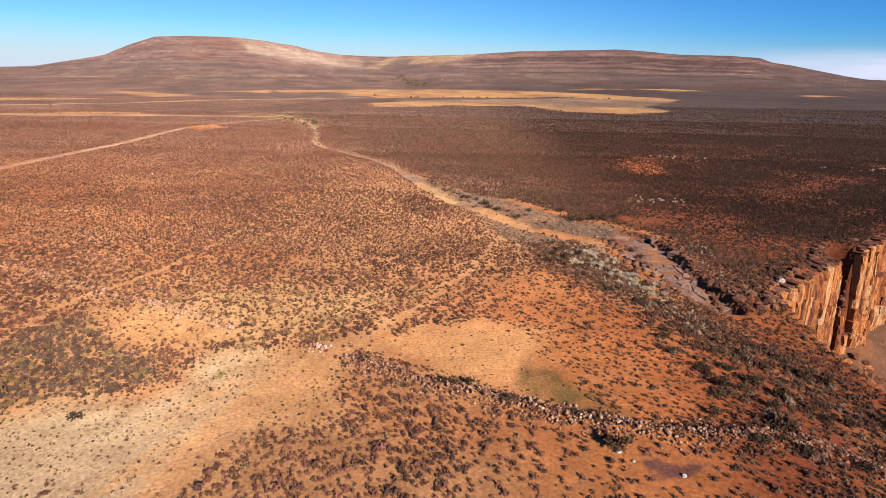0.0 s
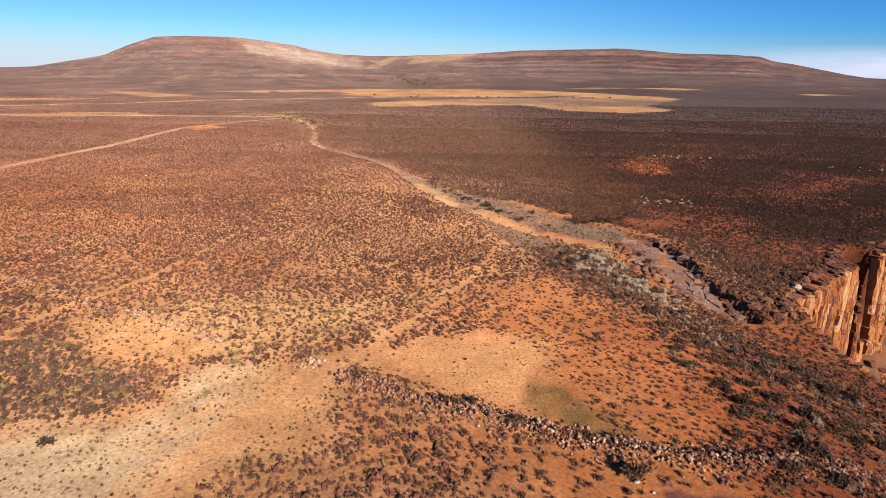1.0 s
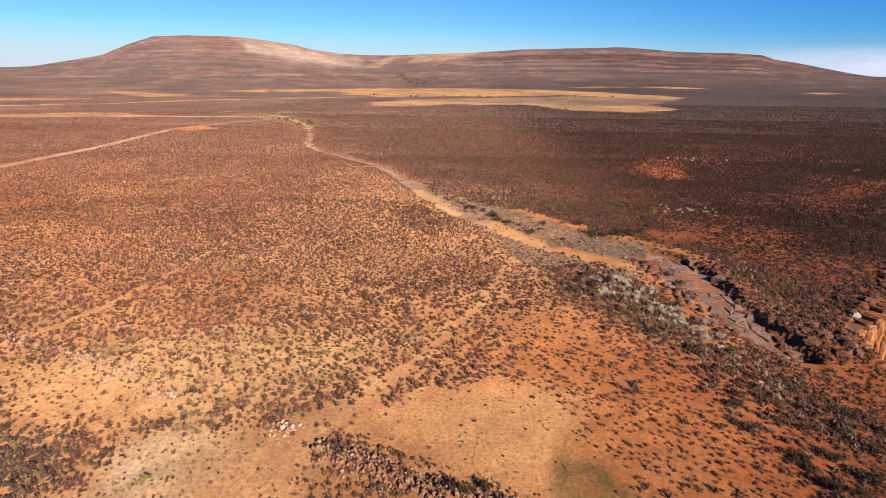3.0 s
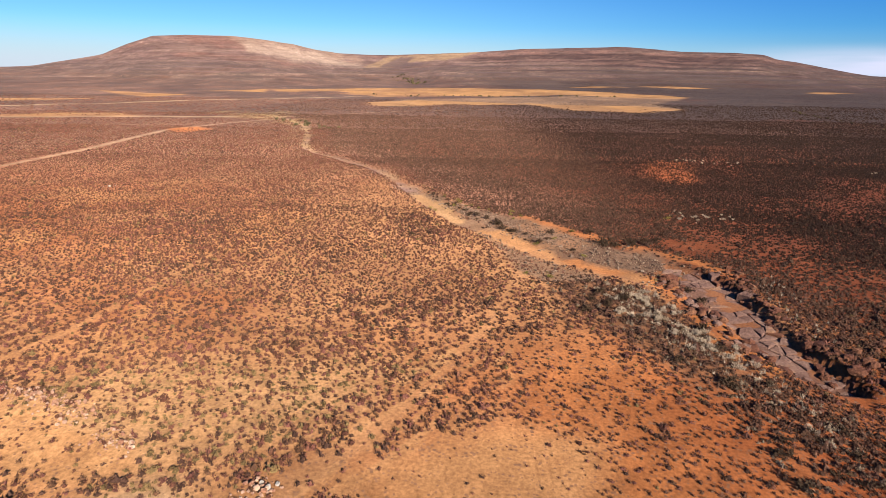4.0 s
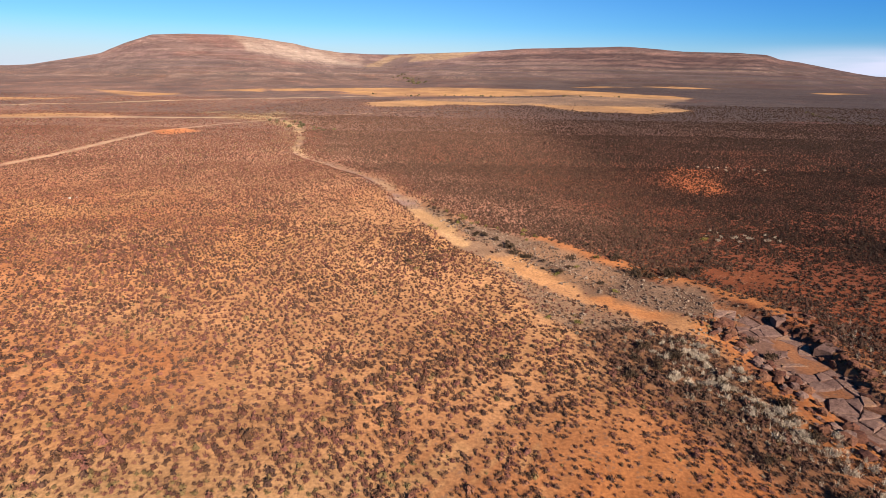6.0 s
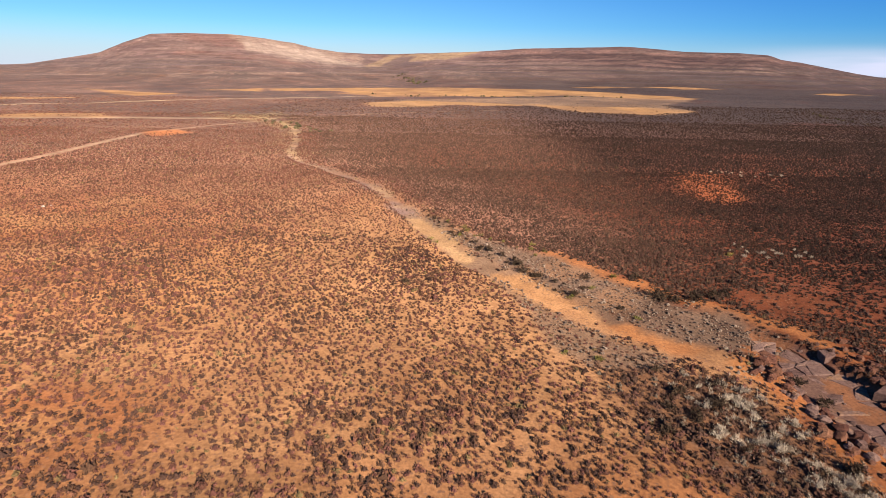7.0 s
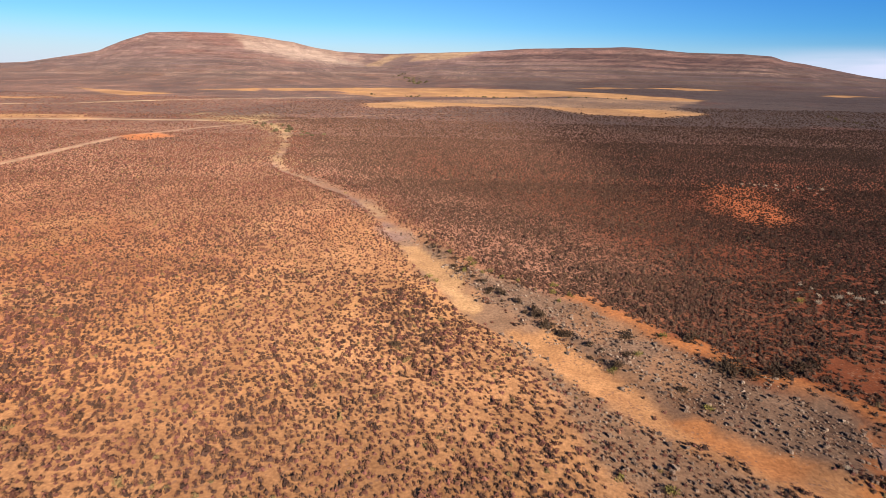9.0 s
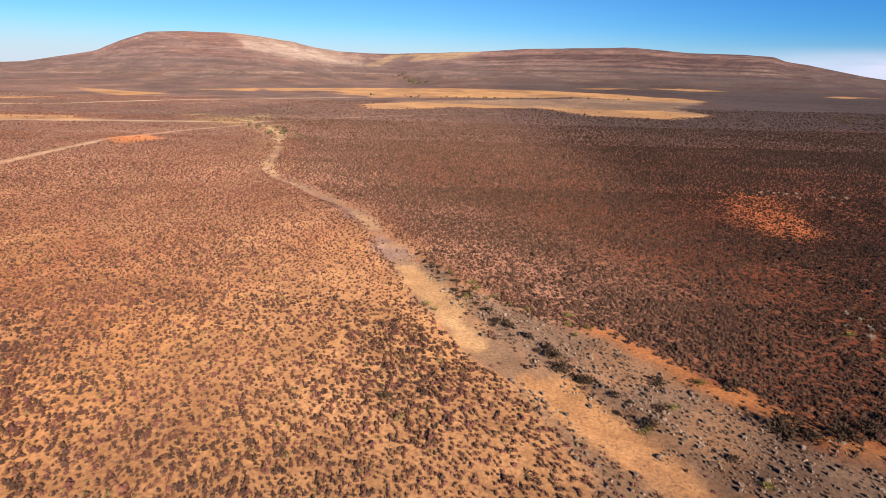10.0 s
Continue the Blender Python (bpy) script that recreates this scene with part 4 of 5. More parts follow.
build_scrub(225, 330, 0.74, bush_templates(8, 1, 0, 5, 5, 0.95), 13, 1.22, "far low brown scrub covering the plain", 1.0, 0.32, 0.75)
build_scrub(330, 430, 1.2, bush_templates(8, 1, 0, 5), 16, 1.55, "far low brown scrub on the darker plain", 1.1, 0.35, 0.65)
build_scrub(430, 680, 2.4, bush_templates(6, 1, 0, 6, 4), 14, 2.0, "distant brown scrub tufts on the flat plain", 1.2, 0.4, 0.5)


# ---- rocks ----
def stone_shape(seed, rings=3, sides=6, flat=0.75, rough=0.28):
    """Corners and triangles of an angular stone about 1 across."""
    rng = np.random.RandomState(seed)
    v = [(0, 0, -0.42 * flat)]
    for k in range(rings):
        lift = -0.8 + 1.6 * k / (rings - 1)
        for i in range(sides):
            a = 2 * np.pi * i / sides + rng.uniform(-0.25, 0.25)
            r = np.sqrt(max(0.15, 1 - lift * lift * 0.75)) * 0.5 * rng.uniform(1 - rough, 1 + rough)
            v.append((r * np.cos(a), r * np.sin(a), 0.5 * lift * flat * rng.uniform(0.7, 1.2)))
    v.append((rng.uniform(-0.1, 0.1), rng.uniform(-0.1, 0.1), 0.46 * flat))
    f = []
    for i in range(sides):
        j = (i + 1) % sides
        f.append((0, 1 + j, 1 + i))
        for k in range(rings - 1):
            a, b2, c, d = 1 + k * sides + i, 1 + k * sides + j, 1 + (k + 1) * sides + j, 1 + (k + 1) * sides + i
            f += [(a, b2, c), (a, c, d)]
        f.append((1 + (rings - 1) * sides + i, 1 + (rings - 1) * sides + j, len(v) - 1))
    return np.array(v), np.array(f)


def along(pts, s):
    """Places and unit directions at lengths s along a polyline."""
    p = np.array(pts, float)
    seg = np.linalg.norm(np.diff(p, axis=0), axis=1)
    at = np.concatenate([[0], np.cumsum(seg)])
    x, y = np.interp(s, at, p[:, 0]), np.interp(s, at, p[:, 1])
    k = np.clip(np.searchsorted(at, s, side="right") - 1, 0, len(seg) - 1)
    d = np.diff(p, axis=0)[k] / seg[k][:, None]
    return x, y, d, at[-1]


def rubble(pts, per_metre, half, tall, size, seed, gaps):
    """Places, widths and heights of the stones in a tumbled wall."""
    rng = np.random.RandomState(seed)
    total = along(pts, np.zeros(1))[3]
    n = int(total * per_metre)
    s = rng.uniform(0, total, n)
    s = s[vnoise(s, s * 0, 3.0, seed) > gaps]
    x, y, d, _ = along(pts, s)
    off = rng.normal(0, half * 0.55, len(s))
    x, y = x - d[:, 1] * off, y + d[:, 0] * off
    rad = size * np.clip(rng.lognormal(0, 0.45, len(s)), 0.4, 2.6)
    heap = tall * np.clip(1 - np.abs(off) / half, 0, 1) * rng.uniform(0, 1, len(s)) * (0.5 + vnoise(s, s * 0, 2.2, seed + 1))
    return rng, x, y, land(x, y) + heap + rad * 0.2, rad


STONES = [stone_shape(k, 3, 5, 0.8) for k in range(7)]
STONE_MESHES = [mesh_of("stone", v, f, WALLSTONE) for v, f in STONES]


def stone_wall(pts, per_metre, half, tall, size, seed, gaps, pick, label):
    wall = tagged(new("drystone_wall"), label, "stone wall")
    rng, x, y, z, rad = rubble(pts, per_metre, half, tall, size, seed, gaps)
    single = np.zeros(len(x), bool)
    near = np.flatnonzero((x > pick[0]) & (x < pick[1]))
    single[rng.permutation(near)[:300]] = True
    for i in np.flatnonzero(single):
        m = pose(x[i], y[i], z[i], *rng.uniform(-35, 35, 2), rng.uniform(0, 360)) @ Matrix.Diagonal((*(rad[i] * rng.uniform(0.8, 1.3, 3)), 1))
        part("stone", STONE_MESHES[rng.randint(7)], wall, matrix=m)
    o = ~single
    v, f, _ = join(STONES, rng, x[o], y[o], z[o], rad[o], rng.uniform(0.7, 1.2, o.sum()))
    part("rubble", mesh_of("rubble", v, f, WALLSTONE), wall, kind="stuff")


# ---- cliff of the canyon ----
def cliff_block(rng, across, depth, w, top, tall, lean):
    """Corners and triangles of one joint-bounded block, upright, with a broken front."""
    front = np.linspace(-0.5, 0.5, 5) * w + rng.uniform(-0.08, 0.08, 5) * w
    bulge = rng.uniform(-0.18, 0.14, 5) * w
    bulge[0] -= rng.uniform(0.0, 0.25) * w
    bulge[4] -= rng.uniform(0.0, 0.25) * w
    plan = [(front[0], -2.6)] + list(zip(front, bulge)) + [(front[4], -2.6)]
    rows = max(3, int(tall / 0.9) + 1)
    v, f, n = [], [], len(plan)
    for k in range(rows):
        t = k / (rows - 1)
        chip = 0.05 if k in (0, rows - 1) else 0.0
        for i, (u, d) in enumerate(plan):
            rough = rng.uniform(-0.14, 0.14) if 0 < i < n - 1 else 0
            v.append((across + u * (1 - chip), depth + d - chip * (i not in (0, n - 1)) + lean * t * tall + rough, top - t * tall + (rng.uniform(-0.12, 0.12) if 0 < k < rows - 1 else rng.uniform(-0.05, 0.05))))
    for k in range(rows - 1):
        for i in range(n - 1):
            a, b2, c, e = k * n + i, k * n + i + 1, (k + 1) * n + i + 1, (k + 1) * n + i
            f += [(a, e, c), (a, c, b2)]
    f += [(0, i, i + 1) for i in range(1, n - 1)]
    low = (rows - 1) * n
    f += [(low, low + i + 1, low + i) for i in range(1, n - 1)]
    return v, f


def cliff():
    rng = np.random.RandomState(77)
    wall = tagged(new("cliff"), "orange and tan sandstone cliff split into tall upright columns", "cliff", kind="structure")
    total = along(RIM, np.zeros(1))[3]
    s = 1.2
    while s < total - 30:
        w = rng.choice([rng.uniform(0.35, 0.8), rng.uniform(0.8, 1.9)])
        x, y, d, _ = along(RIM, np.array([s + w / 2]))
        x, y, (dx, dy) = x[0], y[0], d[0]
        s += w
        if 66.7 < x < 73 and y > 98.0 + 1.15 * (x - 69.2):
            continue  # the deep cleft
        top = float(land(np.array([x - dy * 3.4]), np.array([y + dx * 3.4]))[0]) - 0.35 - abs(rng.normal(0, 0.35))
        out = 0.2 + 0.9 * vnoise(s, 0.0, 5.0, 120) + rng.choice([0.0, 0.1, 0.3])
        dx, dy, nx, ny = 0.96, 0.28, 0.28, -0.96  # joints run across the rim, so the columns stand in echelon
        verts, faces, z = [], [], top
        cap, cap_faces = cliff_block(rng, 0.0, out - rng.uniform(0.1, 0.9), w * 1.3, top + 0.25 + rng.uniform(-0.3, 0.2), rng.uniform(0.7, 1.4), 0.0)
        while z > top - 22:
            tall = rng.choice([rng.uniform(0.5, 1.8), rng.uniform(2.0, 7.5)], p=[0.4, 0.6]) * (0.6 if z < top - 12 else 1)
            depth = out + 0.05 * (top - z) + (0.8 + 1.2 * (z < top - 11)) * (vnoise(s, z, 3.5, 121) - 0.5) + rng.uniform(-0.13, 0.13) - (0.7 if rng.uniform() < 0.06 else 0)
            v, f = cliff_block(rng, rng.uniform(-0.12, 0.12), depth, w * rng.uniform(1.0, 1.35), z, tall, rng.uniform(0.0, 0.03))
            faces += [tuple(i + len(verts) for i in t) for t in f]
            verts += v
            z -= tall * 0.985
        v = np.array(verts)
        v = np.stack([x + dx * v[:, 0] + nx * v[:, 1], y + dy * v[:, 0] + ny * v[:, 1], v[:, 2]], -1)
        part("rock_column", mesh_of("rock_column", v, faces, CLIFF), wall)
        v = np.array(cap) + rng.normal(0, 1, (len(cap), 3)) * (0.06, 0.12, 0.16)
        v = np.stack([x + dx * v[:, 0] + nx * v[:, 1], y + dy * v[:, 0] + ny * v[:, 1], v[:, 2]], -1)
        part("cap_rock", mesh_of("cap_rock", v, cap_faces, REDSTONE), wall, "dark red-brown weathered cap rock")


cliff()


# ---- bedrock shelf in the wash ----
def slab(rng, corners, top, mat):
    """One joint-bounded slab: a flat, chipped stone on the given outline."""
    ring = []
    for (ax, ay), (bx, by) in zip(corners, corners[1:] + corners[:1]):
        ring += [(ax, ay), ((ax + bx) / 2 + rng.normal(0, 0.07), (ay + by) / 2 + rng.normal(0, 0.07))]
    cx, cy = np.mean(ring, axis=0)
    gx, gy, n = rng.normal(0, 0.05), rng.normal(0, 0.06), len(ring)
    v = []
    for shrink, z in ((0.97, -0.9), (0.95, -0.07), (0.86, 0.0)):
        v += [(cx + (px - cx) * shrink, cy + (py - cy) * shrink, top + z + gx * (px - cx) + gy * (py - cy) + (rng.uniform(-0.03, 0.03) if z > -0.5 else 0)) for px, py in ring]
    v.append((cx, cy, top + 0.03))
    f = []
    for k in range(2):
        for i in range(n):
            j = (i + 1) % n
            f += [(k * n + i, k * n + j, (k + 1) * n + j), (k * n + i, (k + 1) * n + j, (k + 1) * n + i)]
    f += [(2 * n + i, 2 * n + (i + 1) % n, 3 * n) for i in range(n)]
    return mesh_of("rock_slab", np.array(v), f, mat)


def shelf():
    rng = np.random.RandomState(8)
    holder = tagged(new("bedrock_shelf"), "grey-purple bare bedrock slabs stepping down the wash", "bedrock", kind="structure")
    nx, ny = 9, 26
    gx = 29.5 + np.arange(nx)[None, :] * 1.55 + rng.normal(0, 0.36, (ny, nx)) + 0.5 * (np.arange(ny)[:, None] % 2)
    gy = 74.5 + np.arange(ny)[:, None] * 1.6 + rng.normal(0, 0.36, (ny, nx)) + 0.35 * np.arange(nx)[None, :]
    for j in range(ny - 1):
        for i in range(nx - 1):
            corners = [(gx[j, i], gy[j, i]), (gx[j, i + 1], gy[j, i + 1]), (gx[j + 1, i + 1], gy[j + 1, i + 1]), (gx[j + 1, i], gy[j + 1, i])]
            cx, cy = np.mean(corners, axis=0)
            at = np.array([cx]), np.array([cy])
            inside = dpoly(*at, BEDROCK)[0]
            if inside < -0.5 or vnoise(*at, 2.6, 96)[0] > 0.72:
                continue
            step = 0.16 * np.floor(4 * fbm(*at, 6, 123, 2)[0])
            top = float(land(*at)[0]) - 0.06 + step + rng.uniform(-0.05, 0.05)
            part("rock_slab", slab(rng, corners, top, REDSTONE if rng.uniform() < (0.5 if inside < 0.6 else 0.08) else BEDSTONE), holder)


shelf()

BOULDERS = {m: [mesh_of("boulder", *stone_shape(100 + k, 4, 8, 0.72, 0.3), m) for k in range(5)] for m in (REDSTONE, BEDSTONE, WHITESTONE, CLIFF)}


def boulder(x, y, size, mat, label, rng, group):
    z = float(land(np.array([x]), np.array([y]))[0])
    ob = new("boulder", BOULDERS[mat][rng.randint(5)])
    s = size * rng.uniform(0.75, 1.25, 3)
    ob.matrix_basis = pose(x, y, z + 0.14 * s[2], rng.uniform(-12, 12), rng.uniform(-12, 12), rng.uniform(0, 360)) @ Matrix.Diagonal((*s, 1))
    tagged(ob, label, "boulder", group)


def boulders():
    rng = np.random.RandomState(21)
    n = 64
    x, y, d, total = along(STEP, np.sort(rng.uniform(0, 30, n)))
    for i in range(n):
        boulder(x[i] + rng.normal(0.3, 0.7), y[i] + rng.normal(0, 0.5), rng.uniform(0.3, 1.1), REDSTONE, "dark red angular boulder fallen from the wash's bank", rng, "boulders along the wash bank")
    for i in range(26):
        px, py = rng.uniform(38.5, 47), rng.uniform(76.5, 83)
        if dpoly(np.array([px]), np.array([py]), CANYON)[0] < -0.4:
            boulder(px, py, rng.uniform(0.5, 1.5), REDSTONE, "large dark brown boulder jammed at the canyon head", rng, "boulders at the canyon head")
    x, y, d, total = along(LEDGE, np.sort(rng.uniform(0, 24, 80)))
    for i in range(80):
        boulder(x[i] + rng.normal(0.7, 1.1), y[i] + rng.normal(0, 0.5), rng.uniform(0.25, 1.3), REDSTONE if rng.uniform() < 0.7 else BEDSTONE, "red-brown broken ledge block beside the wash", rng, "blocks of the ledge")
    for _ in range(36):
        px, py = rng.uniform(31, 41), rng.uniform(77, 113)
        if dpoly(np.array([px]), np.array([py]), BEDROCK)[0] > 0.2:
            boulder(px, py, rng.uniform(0.2, 0.7), BEDSTONE if rng.uniform() < 0.6 else REDSTONE, "loose grey-brown block lying on the bedrock shelf", rng, "loose blocks on the shelf")
    x, y, d, total = along(RIM, np.sort(rng.uniform(3, 60, 30)))
    for i in range(30):
        boulder(x[i] - d[i][1] * rng.uniform(0.8, 4), y[i] + d[i][0] * rng.uniform(0.8, 4), rng.uniform(0.4, 1.4), REDSTONE, "dark rim rock on the edge of the canyon", rng, "rim rocks")
    for _ in range(110):
        k = rng.uniform(4, 46)
        px, py, dd, _ = along(RIM, np.array([k]))
        off = rng.uniform(3.0, 15)
        if dpoly(px + dd[:, 1] * off, py - dd[:, 0] * off, CANYON)[0] < 2:
            continue
        boulder(px[0] + dd[0][1] * off, py[0] - dd[0][0] * off, rng.uniform(0.5, 2.2), REDSTONE if rng.uniform() < 0.5 else CLIFF, "angular orange-brown rock fallen onto the canyon's slope", rng, "fallen rocks in the canyon")
    boulder(51.2, 86.6, 1.3, WHITESTONE, "white bleached boulder on the canyon rim", rng, "")
    for px, py, size in ((18.0, 38.0, 0.38), (14.0, 41.4 - 0.6, 0.4), (14.8, 39.6, 0.25), (-12.0, 57.8, 0.5), (-11.5, 58.3, 0.4), (-12.6, 58.4, 0.35),
                         (-80.5, 164.4, 0.55), (-79.4, 165.2, 0.4), (-81.8, 163.9, 0.35)):
        boulder(px, py, size, WHITESTONE, "pale stone lying on bare orange soil", rng, "pale stones")


boulders()


def gravel():
    rng = np.random.RandomState(5)
    xs, ys = scatter(rng, -12, 40, 100, 172, 0.37, 1.1)
    keep = ((dpoly(xs, ys, GRAVEL) + 3 * (vnoise(xs, ys, 2.5, 110) - 0.5) > 0.1) & (rng.uniform(size=len(xs)) < 0.3 + 0.9 * fbm(xs, ys, 4, 107, 3))) | ((dpoly(xs, ys, GRAVEL_WEST) > 0.1) & (rng.uniform(size=len(xs)) < 0.5)) | ((dline(xs, ys, LEDGE) < 3) & (rng.uniform(size=len(xs)) < 0.6))
    xs, ys = xs[keep], ys[keep]
    rad = 0.16 * np.clip(rng.lognormal(0, 0.6, len(xs)), 0.4, 3.4)
    v, f, _ = join([stone_shape(60 + k, 2, 5, 0.7) for k in range(5)], rng, xs, ys, land(xs, ys) + 0.2 * rad, rad, rng.uniform(0.6, 1.1, len(xs)))
    tagged(new("gravel", mesh_of("gravel", v, f, GRAVELSTONE)), "grey-brown stones and gravel over the flat wash bed", "gravel", kind="stuff")


gravel()


# ---- shrubs that stand out one by one ----
def tufts():
    """Dry grass between the bushes on both sides of the rocky wash."""
    rng = np.random.RandomState(71)
    shapes = []
    for _ in range(6):
        v, f = [], []
        for _ in range(16):
            a, lean = rng.uniform(0, 2 * np.pi), rng.uniform(0.2, 0.75)
            foot = rng.normal(0, 0.25, 2)
            side = np.array([-math.sin(a), math.cos(a)]) * 0.07
            tip = foot + np.array([math.cos(a), math.sin(a)]) * lean
            k = len(v)
            v += [(*(foot - side), -0.05), (*(foot + side), -0.05), (*tip, rng.uniform(0.8, 1.5))]
            f.append((k, k + 1, k + 2))
        shapes.append((np.array(v), np.array(f)))
    x, y, _, _ = along(PALE_SCRUB, rng.uniform(2, 34, 230))
    x, y = x + rng.normal(0, 2.4, 230), y + rng.normal(0, 1.8, 230)
    bx, by, _, _ = along(STEP, rng.uniform(0, 24, 60))
    x, y = np.concatenate([x, bx + rng.uniform(1, 6, 60)]), np.concatenate([y, by + rng.normal(0, 1, 60)])
    ok = (dpoly(x, y, CANYON) < -0.6) & (dpoly(x, y, BEDROCK) < -0.2)
    x, y = x[ok], y[ok]
    rad = rng.uniform(0.16, 0.38, len(x))
    v, f, _ = join(shapes, rng, x, y, land(x, y), rad, rng.uniform(0.9, 1.3, len(x)))
    tagged(new("dry_grass", mesh_of("dry_grass", v, f, BLEACHED)), "pale dry grass tufts between bushes beside the wash", "grass", kind="stuff")


tufts()


def stem_mesh(rng, tilt, length):
    n, v, f = 5, [], []
    a0 = rng.uniform(0, 2 * np.pi)
    bend = rng.uniform(-0.15, 0.15, 2)
    for k in range(4):
        t = k / 3
        c = np.array([math.cos(a0) * tilt * t + bend[0] * t * t, math.sin(a0) * tilt * t + bend[1] * t * t, t * length - 0.05])
        r = 0.035 * (1 - 0.75 * t)
        v += [c + (r * math.cos(2 * math.pi * i / n), r * math.sin(2 * math.pi * i / n), 0) for i in range(n)]
    for k in range(3):
        for i in range(n):
            a, b2, c, d = k * n + i, k * n + (i + 1) % n, (k + 1) * n + (i + 1) % n, (k + 1) * n + i
            f += [(a, b2, c), (a, c, d)]
    return mesh_of("stem", np.array(v), f, TWIG)


def shrub_master(seed, mat, leaves, airy, label, category, group):
    """A shrub of radius 1: stems from one foot, and a crown of leaf sprays in uneven clumps."""
    rng = np.random.RandomState(seed)
    root = tagged(new("shrub"), label, category, group)
    for _ in range(4):
        part("stem", stem_mesh(rng, rng.uniform(0.2, 0.6), rng.uniform(0.6, 0.95)), root)
    clumps = rng.normal(size=(9, 3)) * (0.42, 0.42, 0.25) + (0, 0, 0.5)
    v, f = [], []
    for _ in range(leaves):
        c = clumps[rng.randint(9)]
        p = c + rng.normal(size=3) * (0.26, 0.26, 0.2)
        p[2] = max(p[2], 0.03)
        up = rng.normal(size=3) * (0.6 if airy else 1) + (p - (0, 0, 0.2)) * (1.0 if airy else 2.2) + (0, 0, 1.4 if airy else 0)
        up /= np.linalg.norm(up)
        side = np.cross(up, rng.normal(size=3))
        side /= np.linalg.norm(side)
        long, wide = rng.uniform(0.16, 0.34) * (1.7 if airy else 1), rng.uniform(0.05, 0.11) * (0.4 if airy else 1)
        k = len(v)
        v += [p - side * wide, p + side * wide, p + up * long + side * wide * 0.4, p + up * long - side * wide * 0.4]
        f += [(k, k + 1, k + 2), (k, k + 2, k + 3)]
    part("foliage", mesh_of("foliage", np.array(v), f, mat), root)
    return root


def plant(master, used, x, y, size, rng):
    z = float(land(np.array([x]), np.array([y]))[0])
    m = pose(x, y, z, 0, 0, rng.uniform(0, 360)) @ Matrix.Diagonal((size, size, size * rng.uniform(0.8, 1.1), 1))
    if master.name in used:
        ob = copy_thing(master, pose(0, 0, 0))
        ob.matrix_basis = m
    else:
        master.matrix_basis = m
        used.add(master.name)


def shrubs():
    rng = np.random.RandomState(33)
    used = set()
    dark = [shrub_master(40 + k, SHRUB, 230, False, "dark grey-green rounded shrub standing among low scrub", "shrub", "dark shrubs") for k in range(4)]
    pale = [shrub_master(50 + k, BLEACHED, 260, True, "bleached silvery dry bush beside the rocky wash", "dry bush", "bleached bushes") for k in range(4)]
    yellow = [shrub_master(60 + k, YELLOW, 150, False, "small yellow-green shrub on the edge of the wash", "shrub", "yellow-green shrubs") for k in range(3)]
    # single shrubs
    for x, y, size in ((14.1, 41.0, 0.95), (-8.0, 54.8, 0.7), (1.2, 50.4, 0.65), (6.3, 47.6, 0.6), (28.6, 44.6, 1.1), (25.5, 41.9, 0.8),
                       (28.7, 41.2, 0.75), (23.8, 46.3, 0.6), (26.8, 50.2, 0.7), (26.2, 55.1, 0.7), (11.7, 45.9, 0.65), (2.9, 51.0, 0.6),
                       (26.2, 121.5, 1.1), (27.2, 122.3, 0.9), (18.6, 129.1, 0.7), (25.1, 128.2, 0.8), (30.3, 120.4, 0.95), (33.2, 121.6, 0.8),
                       (35.7, 123.2, 0.8), (28.0, 120.6, 0.8), (10.3, 130.9, 0.85), (9.8, 133.2, 0.7), (11.9, 128.5, 0.6), (-6.4, 124.2, 0.6),
                       (15.4, 121.2, 0.6), (32.6, 101.0, 0.8), (33.4, 97.5, 0.7), (17.5, 124.5, 0.5), (20.5, 117.5, 0.5), (-30.1, 44.3, 0.55)):
        plant(dark[rng.randint(4)], used, x, y, size, rng)
    # thicket on the slope to the canyon
    n = 0
    while n < 54:
        x, y = rng.uniform(14, 43), rng.uniform(36, 103)
        if dpoly(np.array([x]), np.array([y]), DENSE)[0] > 0.5 and dpoly(np.array([x]), np.array([y]), CANYON)[0] < -1:
            plant(dark[rng.randint(4)], used, x, y, rng.uniform(0.35, 0.7), rng)
            n += 1
    for _ in range(24):
        plant(dark[rng.randint(4)], used, rng.uniform(25, 42), rng.uniform(37, 60), rng.uniform(0.35, 0.75), rng)
    for _ in range(26):
        px, py, dd, _ = along(RIM, np.array([rng.uniform(4, 46)]))
        off = rng.uniform(3.2, 15)
        if dpoly(px + dd[:, 1] * off, py - dd[:, 0] * off, CANYON)[0] < 2:
            continue
        plant(dark[rng.randint(4)], used, px[0] + dd[0][1] * off, py[0] - dd[0][0] * off, rng.uniform(0.5, 1.1), rng)
    # dark shrubs under the cut bank of the wash
    xs, ys, d, total = along(BANK, np.sort(rng.uniform(0, 50, 34)))
    for x, y in zip(xs, ys):
        plant(dark[rng.randint(4)], used, x + rng.normal(0.2, 0.5), y + rng.normal(0, 0.5), rng.uniform(0.22, 0.5), rng)
    # bleached bushes
    xs, ys, d, total = along(PALE_SCRUB, np.sort(np.concatenate([rng.uniform(3, 24, 54), rng.uniform(0, 37, 14)])))
    for x, y in zip(xs, ys):
        plant(pale[rng.randint(4)], used, x + rng.normal(0, 1.9), y + rng.normal(0, 1.5), rng.uniform(0.28, 0.52), rng)
    for x, y, spread, count in ((49.5, 142.5, 4.0, 22), (82, 230, 3.0, 9), (89, 223, 4.0, 9), (137, 200, 6.5, 12), (150, 206, 5, 6), (31.5, 104.5, 1.2, 3)):
        for _ in range(count):
            plant(pale[rng.randint(4)], used, x + rng.normal(0, spread), y + rng.normal(0, spread * 0.6), rng.uniform(0.2, 0.42), rng)
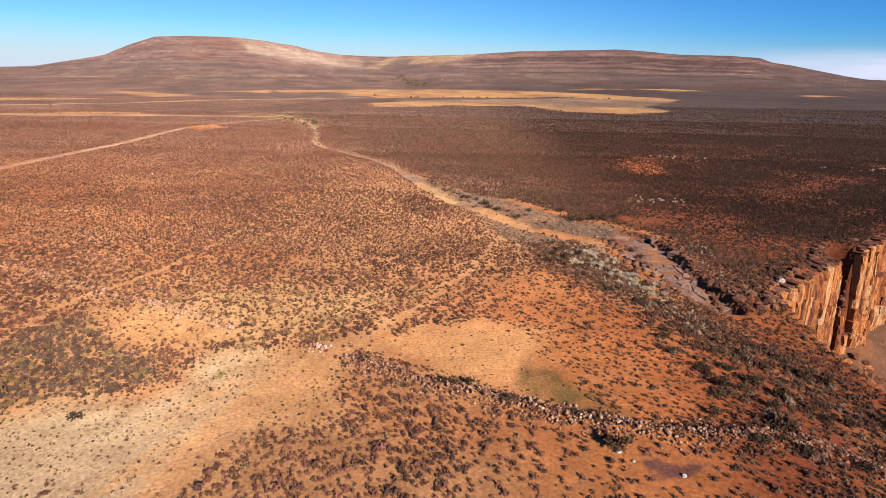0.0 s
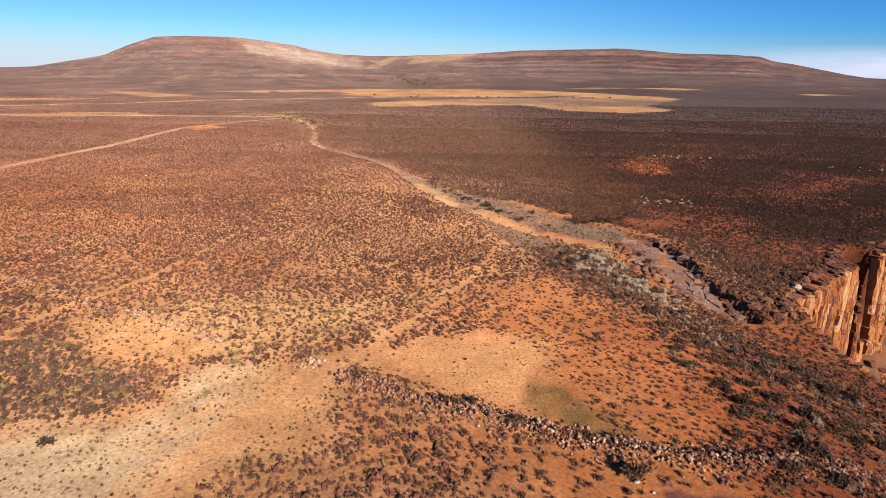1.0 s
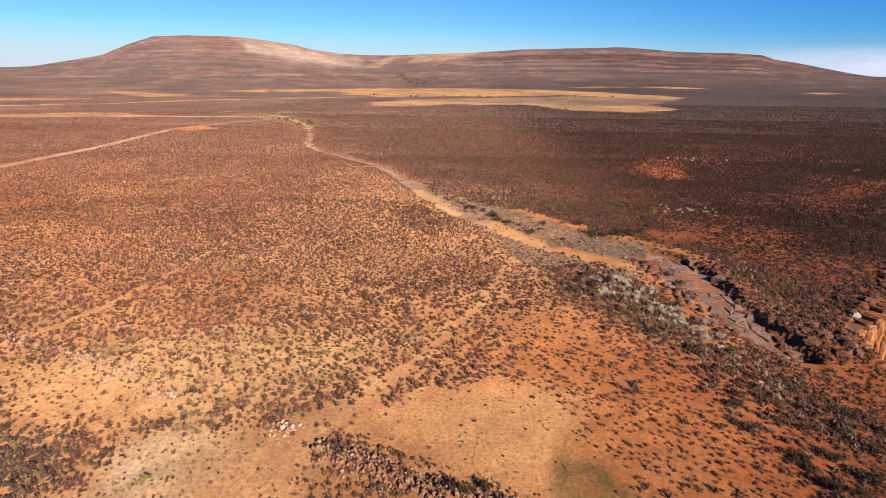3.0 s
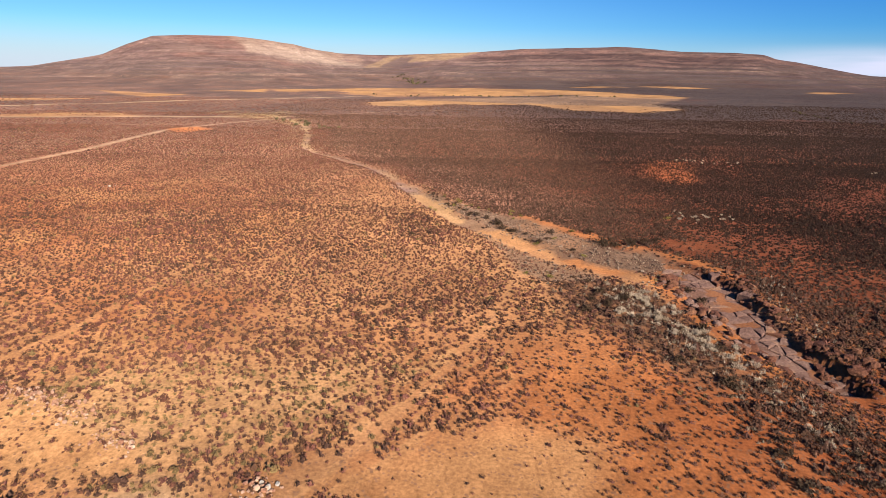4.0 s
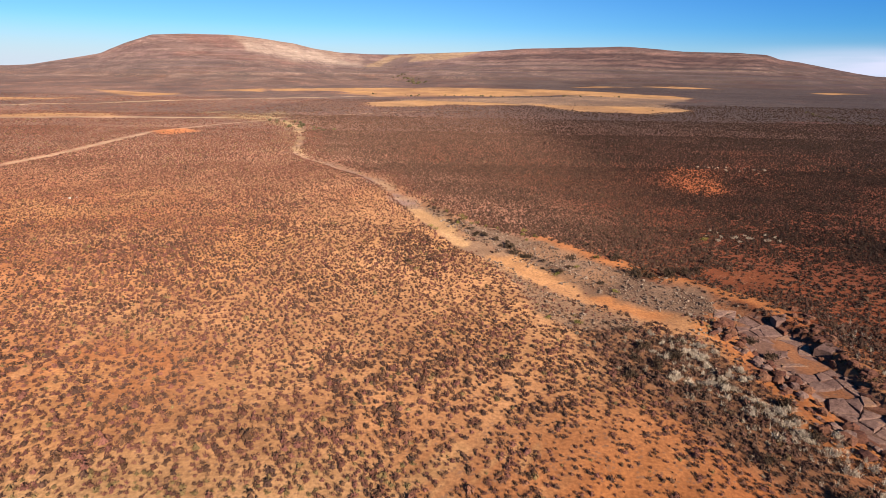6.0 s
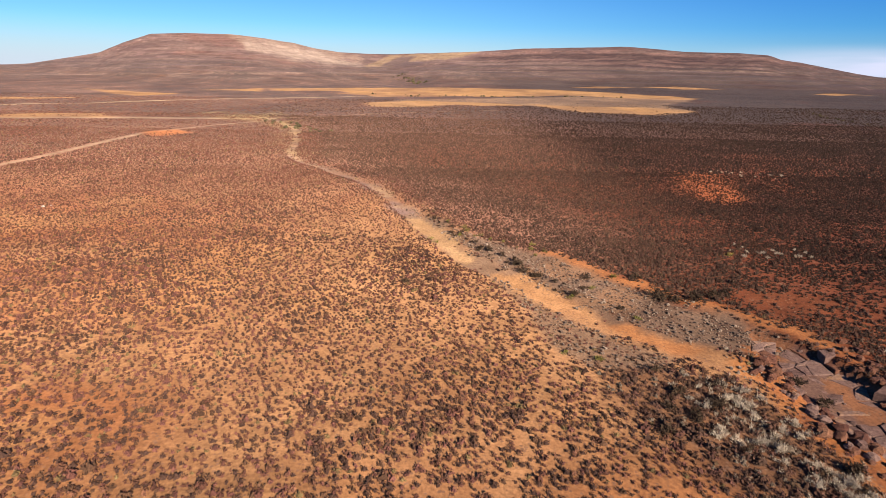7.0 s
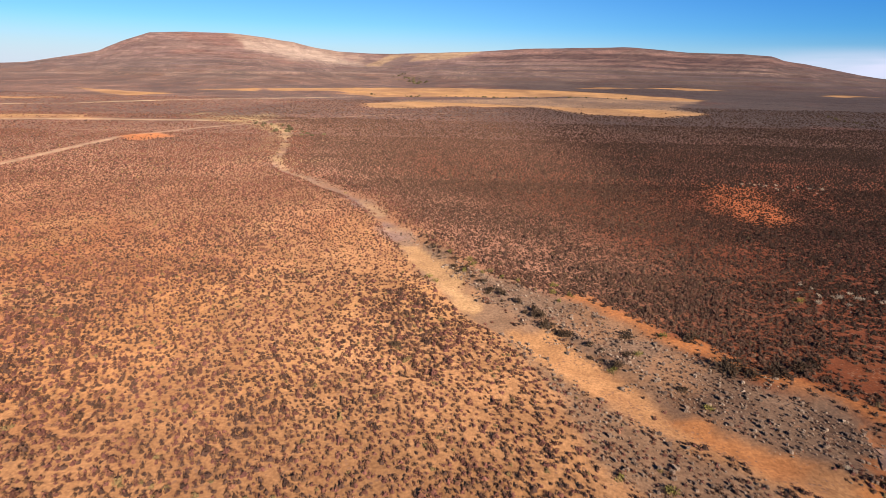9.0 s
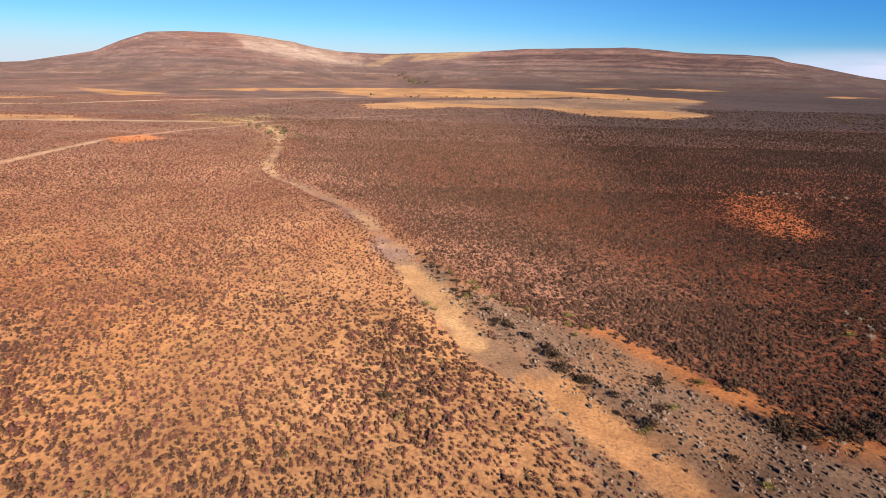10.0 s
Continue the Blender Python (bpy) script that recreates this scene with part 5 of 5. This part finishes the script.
    # yellow-green shrubs along the wash
    for x, y in ((1.9, 153.6), (4.8, 149.1), (12.5, 141.7), (13.4, 139.1), (18.8, 124.4), (43.7, 141.1), (-2.6, 145.4), (22.7, 129.4), (-0.5, 157.4),
                 (1.0, 150.8), (3.7, 149.0), (15.2, 140.3), (21.0, 114.7), (15.4, 121.4), (-3.6, 146.6), (12.8, 144.2), (11, 104.5), (14.5, 103.2),
                 (2.6, 152), (6.4, 147.2), (8.5, 145.6), (-20.8, 51.9)):
        plant(yellow[rng.randint(3)], used, x + rng.normal(0, 0.3), y + rng.normal(0, 0.3), rng.uniform(0.35, 0.6), rng)


shrubs()

stone_wall(WALL, 58, 1.75, 0.36, 0.155, 91, 0.0, (2, 22), "tumbled drystone wall of reddish-brown fieldstones")
stone_wall(OLD_WALL, 20, 1.3, 0.25, 0.16, 92, 0.46, (-36, -11), "collapsed old drystone wall half lost among bushes")


def far_trees():
    """Thorn trees and tall bushes along the field edges and in the valley's mouth."""
    rng = np.random.RandomState(55)
    x, y = [], []
    for (ax, ay), (bx, by), n, spread in (((-150, 1880), (-55, 1480), 34, 14), ((-63, 772), (240, 900), 26, 6), ((-110, 800), (180, 860), 12, 16),
                                          ((-100, 390), (-60, 330), 26, 5), ((300, 560), (245, 350), 22, 3)):
        t = rng.uniform(0, 1, n)
        x.append(ax + (bx - ax) * t + rng.normal(0, spread, n))
        y.append(ay + (by - ay) * t + rng.normal(0, spread, n))
    x, y = np.concatenate(x), np.concatenate(y)
    rad = rng.uniform(0.5, 1.2, len(x)) * (1 + 2.4 * sm(500, 1500, y))
    v, f, owner = join(bush_templates(6, 3, 40, 9, 6), rng, x, y, land(x, y), rad, rng.uniform(0.9, 1.3, len(x)))
    tint = (np.array((0.075, 0.062, 0.032)) * rng.uniform(0.6, 1.5, len(x))[:, None])[owner]
    tagged(new("far_trees", mesh_of("far_trees", v, f, SCRUB, {"tint": tint})), "distant dark green thorn trees and tall bushes", "trees", kind="stuff")


far_trees()
